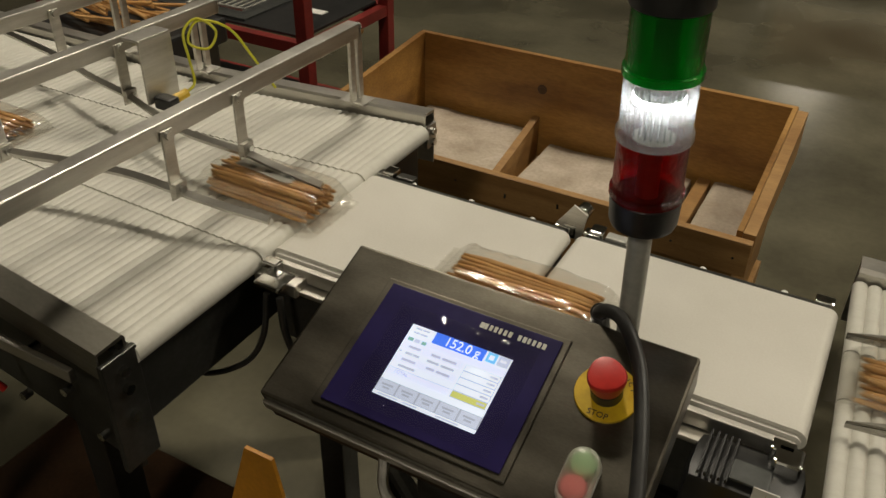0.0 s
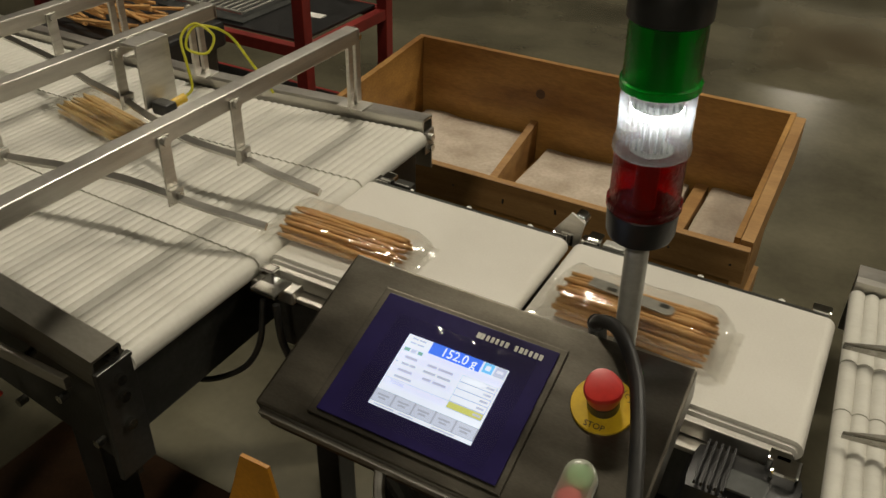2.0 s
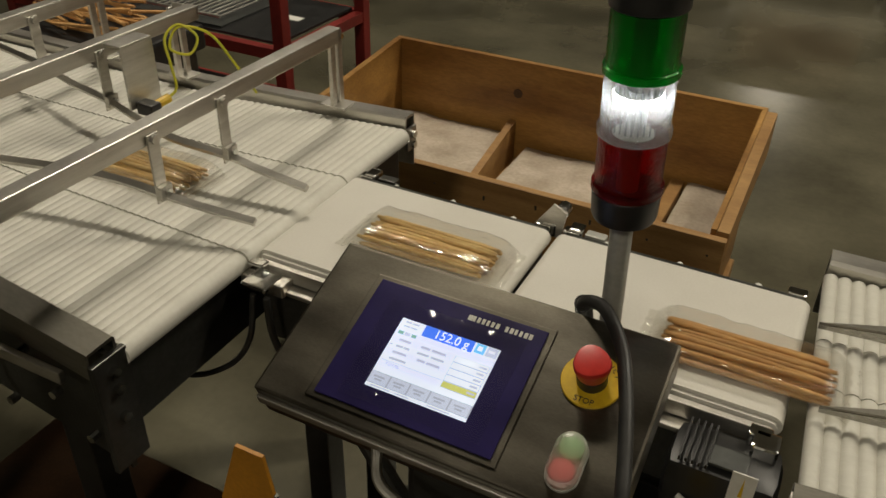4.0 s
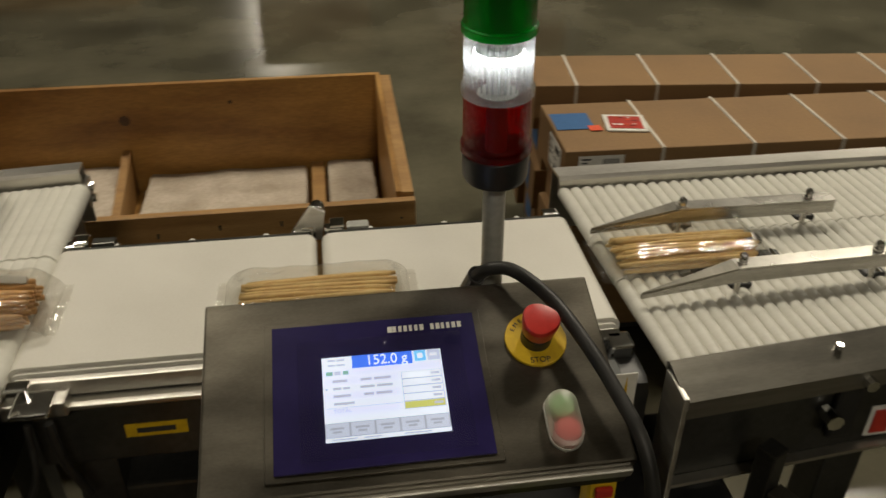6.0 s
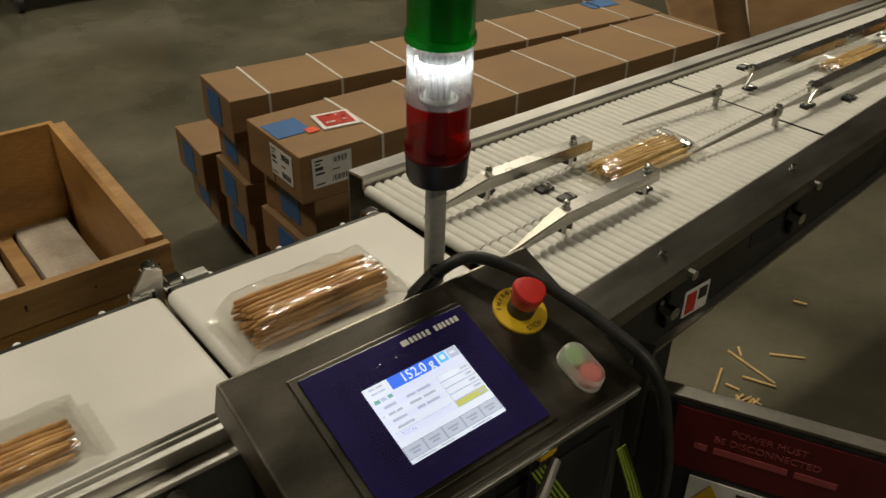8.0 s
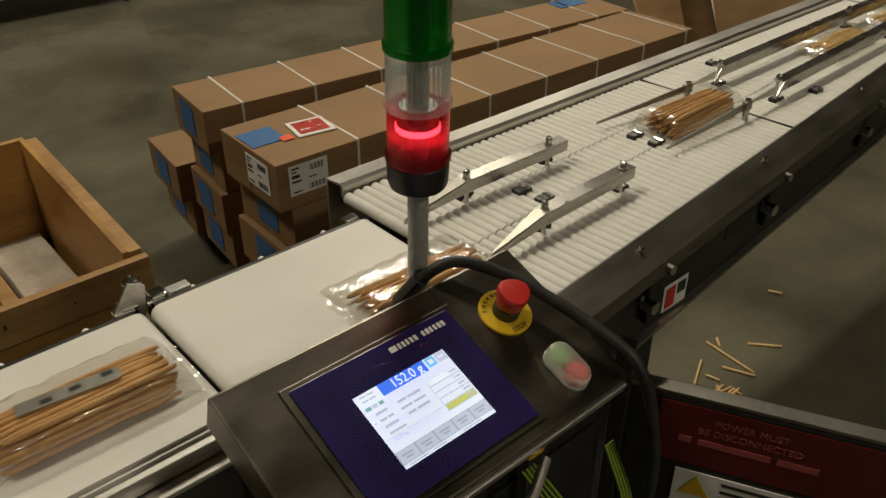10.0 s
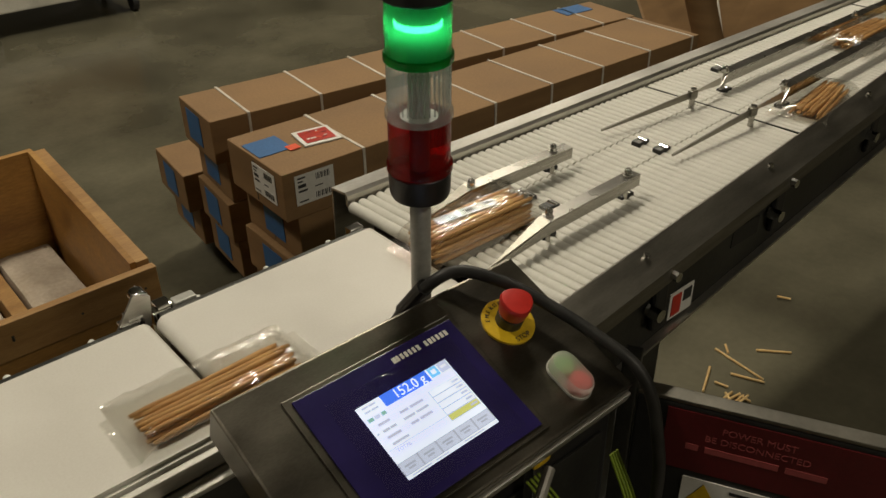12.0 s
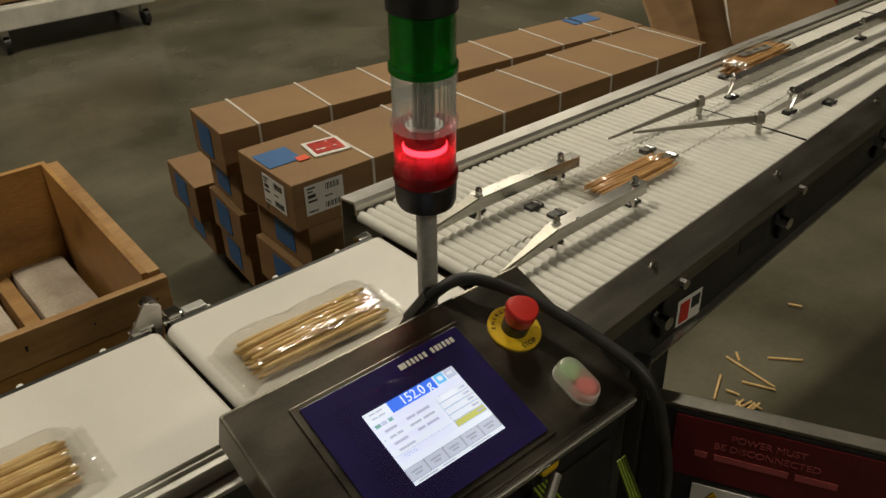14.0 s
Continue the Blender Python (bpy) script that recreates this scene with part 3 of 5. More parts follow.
part("cap", turned([(0.0345, 1.456), (0.0375, 1.458), (0.0375, 1.478), (0.036, 1.484), (0.030, 1.487), (0.012, 1.4875)], 40, AX), M_BLACK, beacon, smooth=True)
part("core", rod((SX, SY, 1.27), (SX, SY, 1.456), 0.0115, 20), M_POLE, beacon, smooth=True)
for lens_name, z, mat in (("red_lens", 1.270, M_LENS_R), ("clear_lens", 1.332, M_LENS_W), ("green_lens", 1.394, M_LENS_G)):
    prof = [(0.0365, z), (0.0375, z + 0.001), (0.0375, z + 0.008), (0.0350, z + 0.009)] + [(0.0350, z + 0.012 + 0.004 * k) for k in range(12)] + [(0.0345, z + 0.0615)]
    lens = part(lens_name, turned(prof, 64, AX), mat, beacon, smooth=True)
    ribs = bmesh.new()
    for k in range(36 if lens_name == "clear_lens" else 6):
        a = 2 * math.pi * k / 36
        rod((SX + 0.0335 * math.cos(a), SY + 0.0335 * math.sin(a), z + 0.012), (SX + 0.0335 * math.cos(a), SY + 0.0335 * math.sin(a), z + 0.058), 0.0011, 5, bm=ribs)
    part("lens_rib", ribs, mat, lens)
for z in (1.331, 1.393):
    part("tier_disc", rod((SX, SY, z - 0.0015), (SX, SY, z + 0.0015), 0.0210, 32), M_POLE, beacon)
glow = part("lamp_insert", turned([(0.0235, -0.0034), (0.0250, -0.0026), (0.0252, 0.0), (0.0250, 0.0026), (0.0235, 0.0034)], 36), M_GLOW, beacon, "bright lamp insert inside the tower", world=False)

# Added discs block the ring's flat faces so only its rim glows.
for z in (-0.0044, 0.0044):
    part("rim_mask", rod((0, 0, z - 0.0008), (0, 0, z + 0.0008), 0.0240, 32), M_POLE, glow, world=False)

beacon.location.z = 1.001
beacon.scale = (0.965, 0.965, 1.0)

hose = thing("black_hose", "thick black cable looping over the terminal corner", "cable", (-0.05, 0.45, 0.02))
part("sheath", cord([(-0.165, 0.70, 1.00), (-0.165, 0.655, 1.085), (-0.158, 0.607, 1.150), (-0.130, 0.585, 1.168), (-0.098, 0.545, 1.158), (-0.076, 0.495, 1.142), (-0.058, 0.44, 1.122), (-0.044, 0.39, 1.095), (-0.036, 0.365, 1.03), (-0.03, 0.355, 0.90), (-0.04, 0.38, 0.60), (-0.06, 0.42, 0.25), (-0.10, 0.50, 0.03)], 0.0072, 14), M_RUBBER, hose, smooth=True)
part("sleeve", rod((-0.164, 0.648, 1.096), (-0.159, 0.612, 1.146), 0.0100, 14), M_BLACK, hose)
green_cord = thing("earth_wires", "bundle of yellow-green earth wires hanging beside the column", "cable", (-0.08, 0.40, 0.5))
for k in range(4):
    part("wire", cord([(-0.16 + 0.006 * k, 0.44, 0.97), (-0.12 + 0.006 * k, 0.39, 0.88), (-0.085 + 0.007 * k, 0.36, 0.84 - 0.008 * k), (-0.055 + 0.005 * k, 0.37, 0.89), (-0.05 + 0.004 * k, 0.41, 0.96)], 0.0018, 6), M_EARTH, green_cord)

# ---- electrical door with warning sign ----
cabinet = thing("control_cabinet", "black floor-standing control cabinet under the weighing belt", "cabinet", (-0.06, 0.68, 0))
part("body", block((-0.33, 0.592, 0.10), (0.205, 0.768, 0.755), 0.006), M_BLACK, cabinet)
part("plinth", block((-0.31, 0.605, 0.0), (0.19, 0.755, 0.10), 0.003), M_DARK, cabinet)
part("mounting_plate", block((-0.30, 0.586, 0.14), (0.18, 0.591, 0.72), 0.001), M_DARK, cabinet)
for k in range(4):
    part("terminal_block", block((-0.26 + 0.10 * k, 0.560, 0.40), (-0.19 + 0.10 * k, 0.5855, 0.52), 0.004), M_BLACK, cabinet)
DM = Matrix.Translation((0.225, 0.561, 0)) @ Euler((0, 0, math.atan2(-0.325, 0.167))).to_matrix().to_4x4()
door = thing("cabinet_door", "open black cabinet door with a red power warning sign", "cabinet door", (0.225, 0.561, 0))
part("leaf", block((0, 0.0, 0.30), (0.75, 0.028, 0.792), 0.004, DM), M_BLACK, door)
part("top_edge", block((0, 0.0, 0.7925), (0.75, 0.028, 0.800), 0.002, DM), M_FLANGE, door)
sign = part("sign", block((0.05, -0.0030, 0.66), (0.40, -0.0005, 0.782), 0, DM), M_SIGNRED, door, "dark red warning sign")
SIGN = DM @ Matrix.Translation((0.21, -0.0034, 0)) @ pose(0, 0, 0, 90, 0, 0)
for k, words in enumerate(("POWER MUST", "BE DISCONNECTED")):
    lettering("sign_line_text", words, 0.0175, SIGN @ Matrix.Translation((-0.02, 0.757 - 0.0215 * k, 0)), M_SIGNINK, sign)
for k, (a, b) in enumerate(((0.085, 0.105), (0.115, 0.225), (0.235, 0.295))):
    part("sign_line", block((a, -0.0042, 0.7065), (b, -0.0032, 0.7185), 0, DM), M_SIGNINK, sign)
part("notice", block((0.09, -0.0030, 0.53), (0.29, -0.0005, 0.645), 0, DM), M_WHITE, door, "white and yellow caution notice")
part("caution_mark", extruded([DM @ Vector((0.10, -0.0044, 0.595)), DM @ Vector((0.15, -0.0044, 0.595)), DM @ Vector((0.125, -0.0044, 0.638))], DM.to_3x3() @ Vector((0, 0.001, 0))), M_YELLOW, door)
for k in range(6):
    part("notice_line", block((0.165, -0.0042, 0.63 - 0.016 * k), (0.28 - 0.012 * (k % 3), -0.0032, 0.636 - 0.016 * k), 0, DM), M_INK, door)
part("hinge_post", block((-0.03, 0.0, 0), (-0.002, 0.03, 0.86), 0.003, DM), M_DARK, door)
part("foot", block((0.70, -0.01, 0), (0.74, 0.04, 0.30), 0.003, DM), M_DARK, door)

# ---- infeed roller conveyor ----
RZ = 0.9436


def roller_mesh(name, gaps, RR=0.0114):
    """A roller of unit length along y, in sleeves that part at the given fractions."""
    bm = bmesh.new()
    prof = [(0.001, 0.002), (RR, 0.002)]
    for g in gaps:
        prof += [(RR, g - 0.003), (RR - 0.0045, g - 0.003), (RR - 0.0045, g + 0.003), (RR, g + 0.003)]
    prof += [(RR, 0.998), (0.001, 0.998)]
    rings = [[bm.verts.new((r * math.cos(math.pi * k / 6), y, -r * math.sin(math.pi * k / 6))) for k in range(12)] for r, y in prof]
    for a, b in zip(rings, rings[1:]):
        for k in range(12):
            bm.faces.new((a[k], a[(k + 1) % 12], b[(k + 1) % 12], b[k]))
    bmesh.ops.recalc_face_normals(bm, faces=bm.faces)
    me = bpy.data.meshes.new(name)
    bm.to_mesh(me)
    bm.free()
    for p in me.polygons:
        p.use_smooth = True
    me.set_sharp_from_angle(angle=radians(40))
    me.materials.append(M_ROLL)
    return me


def roller(me, parent, x0, y0, x1, y1, z=RZ):
    ob = new("roller", me)
    ob.parent = parent
    ob.location = Vector((x0, y0, z)) - Vector(parent.location)
    ob.rotation_euler = (0, 0, math.atan2(y1 - y0, x1 - x0) - math.pi / 2)
    ob.scale = (1, math.hypot(x1 - x0, y1 - y0), 1)
    return ob


def near_in(x):
    return 0.470 + 0.10 * min(-0.74 - x, 0.55)


def far_in(x):
    return 1.258 - 0.115 * min(-0.74 - x, 0.45)


infeed = thing("infeed_conveyor", "stainless steel roller conveyor with close-set white rollers", "roller conveyor", (-1.6, 0.86, 0))
LEFT_END = -2.75
ROLL_L = roller_mesh("roller", (0.33, 0.70), 0.0185)
for a, b in ((-0.742, -1.25), (-1.25, LEFT_END)):
    part("near_rail", channel(b, near_in(b), a, near_in(a), [(0, 0.955), (0, 0.972), (-0.004, 0.976), (-0.045, 0.970), (-0.048, 0.93), (-0.045, 0.93), (-0.043, 0.966), (-0.004, 0.970), (-0.004, 0.955)]), M_FLANGE, infeed)
    part("near_side_plate", channel(b, near_in(b), a, near_in(a), [(-0.012, 0.955), (-0.02, 0.955), (-0.02, 0.74), (-0.012, 0.74)]), M_DARK, infeed)
    part("far_rail", channel(b, far_in(b), a, far_in(a), [(0.004, 0.945), (0.004, 0.972), (0.008, 0.977), (0.048, 0.972), (0.050, 0.85), (0.047, 0.85), (0.045, 0.966), (0.008, 0.971), (0.007, 0.945)]), M_STEEL, infeed)
part("end_plate", block((-0.745, 0.42, 0.76), (-0.735, 0.48, 0.955), 0.002), M_DARK, infeed)
for z in (0.93, 0.90, 0.85):
    part("bolt", rod((-0.735, 0.45, z), (-0.727, 0.45, z), 0.008, 8), M_CHROME, infeed)
part("end_plate", block((-0.744, 1.262, 0.90), (-0.737, 1.298, 0.950), 0.002), M_STEEL, infeed)
part("head_plate", block((-0.762, 0.48, 0.80), (-0.752, 1.25, 0.93), 0.002), M_DARK, infeed)
for z in (0.935, 0.912):
    part("bolt", rod((-0.737, 1.28, z), (-0.729, 1.28, z), 0.008, 8), M_CHROME, infeed)
random.seed(4)
for k in range(9):
    bxx, bz = -0.80 - 0.055 * k + random.uniform(-0.01, 0.01), 0.78 + 0.12 * (k % 3) / 2
    part("bolt", rod((bxx, 0.437, bz), (bxx, 0.452, bz), 0.007, 8), M_CHROME, infeed)
part("lower_lip", block((-1.1, 0.415, 0.905), (-0.80, 0.425, 0.925), 0.002), M_STEEL, infeed)
part("red_tie", cord([(-1.02, 0.43, 0.86), (-1.01, 0.42, 0.82), (-1.0, 0.43, 0.79)], 0.006), M_RED, infeed)
part("bed", block((LEFT_END, 0.54, 0.86), (-0.78, 1.19, 0.92), 0.003), M_DARK, infeed)
for lx in (-0.95, -1.75, -2.6):
    for ly in (0.54, 1.18):
        part("leg", block((lx - 0.03, ly - 0.03, 0), (lx + 0.03, ly + 0.03, 0.86), 0.004), M_DARK, infeed)
x = -0.7475
while x > LEFT_END:
    roller(ROLL_L, infeed, x, near_in(x) + 0.004, x, far_in(x) - 0.002, 0.9365)
    x -= 0.0166
upstream = thing("upstream_belt", "white belt conveyor feeding the roller conveyor", "conveyor belt", (-6, 0.86, 0))
part("belt", block((-9.5, 0.55, 0.93), (LEFT_END - 0.01, 1.22, 0.955), 0.008), M_BELT, upstream)
for ly in (0.50, 1.22):
    part("side", block((-9.5, ly, 0.85), (LEFT_END - 0.01, ly + 0.04, 0.975), 0.004), M_STEEL, upstream)
for lx in (-9.3, -6.2, -3.1):
    for ly in (0.52, 1.24):
        part("leg", block((lx - 0.03, ly - 0.03, 0), (lx + 0.03, ly + 0.03, 0.85), 0.004), M_DARK, upstream)

# guide frames above the infeed rollers
for gi, (gx, gname) in enumerate(((-0.90, "front"), (-1.235, "middle"), (-1.50, "rear"))):
    gf = thing("guide_gantry", "square steel cross bar on uprights carrying the product guides", "gantry", (gx, 0.86, 0.97), "guide gantries")
    part("cross_bar", block((gx - 0.015, 0.265, 1.112), (gx + 0.015, far_in(gx) + 0.015, 1.142), 0.003), M_STEEL, gf)
    part("floor_post", block((gx + 0.016, 0.27, 0), (gx + 0.046, 0.30, 1.16), 0.003), M_STEEL, gf)
    ux, py = gx + (0.0, -0.05, -0.02)[gi], far_in(gx) + 0.012
    part("end_bracket", block((min(ux, gx), py - 0.006, 1.113), (max(ux, gx) + 0.015, py + 0.0, 1.140), 0.001), M_STEEL, gf)
    for off in (-0.013, 0.013):
        up = part("upright", block((ux - 0.004, py + off - 0.008, 0.972), (ux + 0.004, py + off + 0.008, 1.132), 0.002), M_STEEL, gf)
        part("bolt", rod((ux + 0.004, py + off, 1.120), (ux + 0.010, py + off, 1.120), 0.006, 8), M_CHROME, up)
    part("angle_foot", block((ux - 0.03, py - 0.022, 0.9755), (ux + 0.03, py + 0.022, 0.980), 0.001), M_STEEL, gf)
    for hy in ((0.724, 0.884), (0.670, 0.945), (0.66, 1.020))[gi]:
        hg = part("hanger", block((gx + 0.016, hy - 0.0115, 1.012), (gx + 0.020, hy + 0.0115, 1.13), 0.001), M_STEEL, gf)
        part("foot_bolt", rod((gx + 0.030, hy, 1.033), (gx + 0.036, hy, 1.033), 0.006, 8), M_CHROME, hg)
        part("rail_clip", block((gx + 0.0205, hy - 0.013, 1.020), (gx + 0.030, hy + 0.013, 1.044), 0.002), M_STEEL, hg)
        part("top_bolt", rod((gx + 0.021, hy, 1.122), (gx + 0.027, hy, 1.122), 0.008, 8), M_STEEL, hg)
for side, pts in (("near", [(-2.35, 0.66, 1.03), (-1.60, 0.66, 1.03), (-1.40, 0.662, 1.03), (-1.225, 0.672, 1.03), (-1.098, 0.700, 1.03), (-0.982, 0.722, 1.028), (-0.88, 0.726, 1.024), (-0.82, 0.740, 1.012), (-0.735, 0.764, 0.996)]), ("far", [(-2.35, 1.17, 1.03), (-1.60, 1.035, 1.03), (-1.48, 1.010, 1.03), (-1.34, 0.970, 1.03), (-1.225, 0.945, 1.03), (-1.12, 0.912, 1.03), (-1.007, 0.882, 1.028), (-0.88, 0.884, 1.022), (-0.82, 0.888, 1.010), (-0.727, 0.893, 0.996)])):
    gr = thing("guide_rail", "bent steel product guide rail over the rollers", "guide rail", (-1.4, 0.9, 0.98), "guide rails")
    part("rail", cord(pts, 0.0080, 4), M_STEEL, gr, smooth=True)
sensor = thing("sensor_bracket", "bent steel plate with a small black sensor", "sensor", (-1.12, 0.98, 0.98))
part("plate", block((-1.168, 0.945, 1.02), (-1.163, 1.025, 1.14), 0.001), M_STEEL, sensor)
part("top_flange", block((-1.205, 0.945, 1.140), (-1.163, 1.025, 1.145), 0.001), M_STEEL, sensor)
part("sensor_head", block((-1.162, 0.955, 1.01), (-1.120, 0.982, 1.035), 0.005), M_BLACK, sensor)
part("plug", rod((-1.135, 0.982, 1.025), (-1.13, 1.012, 1.03), 0.009, 10), M_YELLOW, sensor)
part("arm", block((-1.232, 0.975, 1.130), (-1.200, 0.995, 1.140), 0.002), M_STEEL, sensor)
yc = thing("yellow_lead", "yellow sensor lead coiled beside the bracket", "cable", (-1.1, 1.05, 1.0))
part("lead", cord([(-1.13, 1.010, 1.03), (-1.125, 1.030, 1.045), (-1.135, 1.035, 1.09), (-1.150, 1.045, 1.135), (-1.140, 1.075, 1.155), (-1.115, 1.095, 1.13), (-1.120, 1.075, 1.10), (-1.145, 1.050, 1.115), (-1.140, 1.075, 1.15), (-1.105, 1.120, 1.13), (-1.085, 1.160, 1.06), (-1.07, 1.200, 0.985)], 0.0027, 8), M_YELCORD, yc)

# ---- outfeed roller conveyor ----
def near_out(x):
    return 0.652 + 0.094 * min(x - 0.105, 1.95)


FAR_OUT = 1.128
outfeed = thing("outfeed_conveyor", "long stainless steel roller conveyor with white rollers and three lanes", "roller conveyor", (2.0, 0.9, 0))
ROLL_R = roller_mesh("roller", (0.40, 0.62))
for a, b in ((0.098, 0.965), (0.965, 1.97), (1.97, 4.6)):
    ya, yb = near_out(a), near_out(b)
    part("near_rail", channel(a, ya, b, yb, [(0, 0.950), (0, 0.962), (-0.006, 0.966), (-0.060, 0.944), (-0.064, 0.920), (-0.061, 0.920), (-0.057, 0.940), (-0.006, 0.961), (-0.004, 0.950)]), M_FLANGE, outfeed)
    part("near_side_plate", channel(a, ya, b, yb, [(-0.030, 0.950), (-0.040, 0.950), (-0.040, 0.775), (-0.030, 0.775)]), M_DARK, outfeed)
    part("lower_flange", channel(a, ya, b, yb, [(-0.041, 0.792), (-0.056, 0.792), (-0.056, 0.786), (-0.041, 0.786)]), M_STEEL, outfeed)
    part("far_rail", channel(a - 0.012 if a < 0.5 else a, FAR_OUT, b, FAR_OUT, [(0.004, 0.945), (0.004, 0.966), (0.010, 0.972), (0.055, 0.966), (0.058, 0.84), (0.055, 0.84), (0.051, 0.962), (0.010, 0.967), (0.008, 0.945)]), M_STEEL, outfeed)
part("end_plate", block((0.098, near_out(0.098) - 0.062, 0.775), (0.106, near_out(0.098) - 0.002, 0.952), 0.002), M_STEEL, outfeed)
part("bed", extruded([(0.20, near_out(0.2) + 0.01, 0.86), (4.6, near_out(4.6) + 0.01, 0.86), (4.6, 1.13, 0.86), (0.14, 1.13, 0.86)], Vector((0, 0, 0.06))), M_DARK, outfeed)
for sx, sf in ((0.968, 0.951), (1.978, 1.972)):
    part("seam_bar", extruded([(sx - 0.0015, near_out(sx) + 0.004, 0.930), (sx + 0.0015, near_out(sx) + 0.004, 0.930), (sf + 0.0015, FAR_OUT - 0.004, 0.930), (sf - 0.0015, FAR_OUT - 0.004, 0.930)], Vector((0, 0, 0.0262))), M_DARK, outfeed)
for lx in (0.42, 3.0, 4.3):
    for ly in (near_out(lx) + 0.02, 1.11):
        part("leg", block((lx - 0.03, ly - 0.03, 0), (lx + 0.03, ly + 0.03, 0.86), 0.004), M_DARK, outfeed)
for bx_at in (0.36, 0.80, 1.30, 1.9):
    y = near_out(bx_at) - 0.041
    cl = part("rail_clamp", block((bx_at - 0.026, y - 0.014, 0.82), (bx_at + 0.010, y - 0.001, 0.945), 0.006), M_BLACK, outfeed)
    part("bolt", rod((bx_at, y - 0.016, 0.93), (bx_at, y - 0.034, 0.93), 0.009, 8), M_CHROME, cl)
    part("bolt", rod((bx_at - 0.035, y - 0.008, 0.87), (bx_at - 0.035, y - 0.034, 0.87), 0.012, 8), M_CHROME, cl)
    part("screw", rod((bx_at - 0.03, y + 0.012, 0.960), (bx_at - 0.03, y + 0.012, 0.967), 0.005, 8), M_CHROME, cl)
yl = near_out(0.43) - 0.0412
part("warning_label", block((0.405, yl - 0.003, 0.80), (0.475, yl - 0.0015, 0.855)), M_WHITE, outfeed, "white and red warning label")
part("label_mark", block((0.412, yl - 0.0045, 0.806), (0.438, yl - 0.0032, 0.848)), M_REDP, outfeed)
part("label_mark", block((0.445, yl - 0.0045, 0.825), (0.468, yl - 0.0032, 0.848)), M_INK, outfeed)
part("badge", block((0.62, near_out(0.66) - 0.0455, 0.85), (0.71, near_out(0.66) - 0.0435, 0.89), 0.001), M_BLACK, outfeed)
x = 0.094
while x < 4.55:
    skew = 0.022 * min(1.0, max(0.0, 1.2 - (x - 0.094) / 0.86))
    roller(ROLL_R, outfeed, x + skew, near_out(x + skew) + 0.003, x, FAR_OUT)
    x += 0.0200


def lane_guide(x0, y0, x1, y1, label, taper=0.14):
    """A folded steel guide with a pointed nose, a top flange, and acorn-nut studs on black clamp pads."""
    gd = thing("lane_guide", label, "lane guide", (x0, y0, 0.955), "lane guides")
    d = Vector((x1 - x0, y1 - y0, 0))
    n = Vector((-d.y, d.x, 0)).normalized()
    p, q = Vector((x0, y0, 0)), Vector((x1, y1, 0))
    k = p + d.normalized() * taper
    part("web", extruded([p + Vector((0, 0, 0.966)), k + Vector((0, 0, 0.977)), q + Vector((0, 0, 0.979)), q + Vector((0, 0, 0.998)), k + Vector((0, 0, 0.998)), p + Vector((0, 0, 0.972))], n * 0.003), M_GUIDE, gd)
    part("flange", extruded([k + Vector((0, 0, 0.9985)), q + Vector((0, 0, 0.9985)), q + n * 0.025 + Vector((0, 0, 0.9985)), k + n * 0.025 + Vector((0, 0, 0.9985))], Vector((0, 0, 0.003))), M_GUIDE, gd)
    if taper > 0.05:
        # Darkened steel on the nose keeps lamp glare off it.
        part("nose", extruded([p + Vector((0, 0, 0.974)), k + Vector((0, 0, 0.9985)), k + n * 0.025 + Vector((0, 0, 0.9985))], Vector((0, 0, 0.003))), M_FLANGE, gd)
    return gd, n


def stud(gd, sx, sy):
    part("stud", rod((sx, sy, 0.952), (sx, sy, 1.004), 0.004, 8), M_STEEL, gd)
    part("washer", rod((sx, sy, 1.0005), (sx, sy, 1.003), 0.0085, 12), M_STEEL, gd)
    part("acorn_nut", turned([(0.0068, 1.003), (0.0068, 1.009), (0.0058, 1.0135), (0.003, 1.0165), (0.0005, 1.017)], 10, Matrix.Translation((sx, sy, 0))), M_CHROME, gd, smooth=True)


def pad(parent, sx, sy):
    part("clamp_pad", block((sx - 0.018, sy - 0.011, 0.945), (sx + 0.016, sy + 0.011, 0.960), 0.003), M_BLACK, parent)
    part("pad_clip", rod((sx + 0.005, sy - 0.009, 0.957), (sx + 0.005, sy + 0.009, 0.957), 0.005, 8), M_CHROME, parent)


g1, n1 = lane_guide(0.088, 0.954, 0.488, 0.948, "folded steel lane guide with acorn nuts above the rollers")
for sx in (0.236, 0.448):
    stud(g1, sx, 0.962)
    pad(g1, sx + 0.012, 0.982)
g2, n2 = lane_guide(0.108, 0.778, 0.492, 0.790, "folded steel lane guide with acorn nuts above the rollers")
for sx in (0.260, 0.470):
    stud(g2, sx, 0.798 if sx < 0.3 else 0.802)
    pad(g2, sx + 0.01, 0.812)
g3, n3 = lane_guide(1.035, 0.975, 3.4, 1.005, "long folded steel lane guide along the rear lane", 0.02)
g4, n4 = lane_guide(1.060, 0.832, 3.4, 0.925, "long folded steel lane guide along the front lane", 0.02)
for sx, sy, gd in ((1.06, 0.985, g3), (1.075, 0.845, g4), (1.7, 0.992, g3), (1.7, 0.868, g4)):
    stud(gd, sx, sy)
    pad(gd, sx + 0.01, sy)
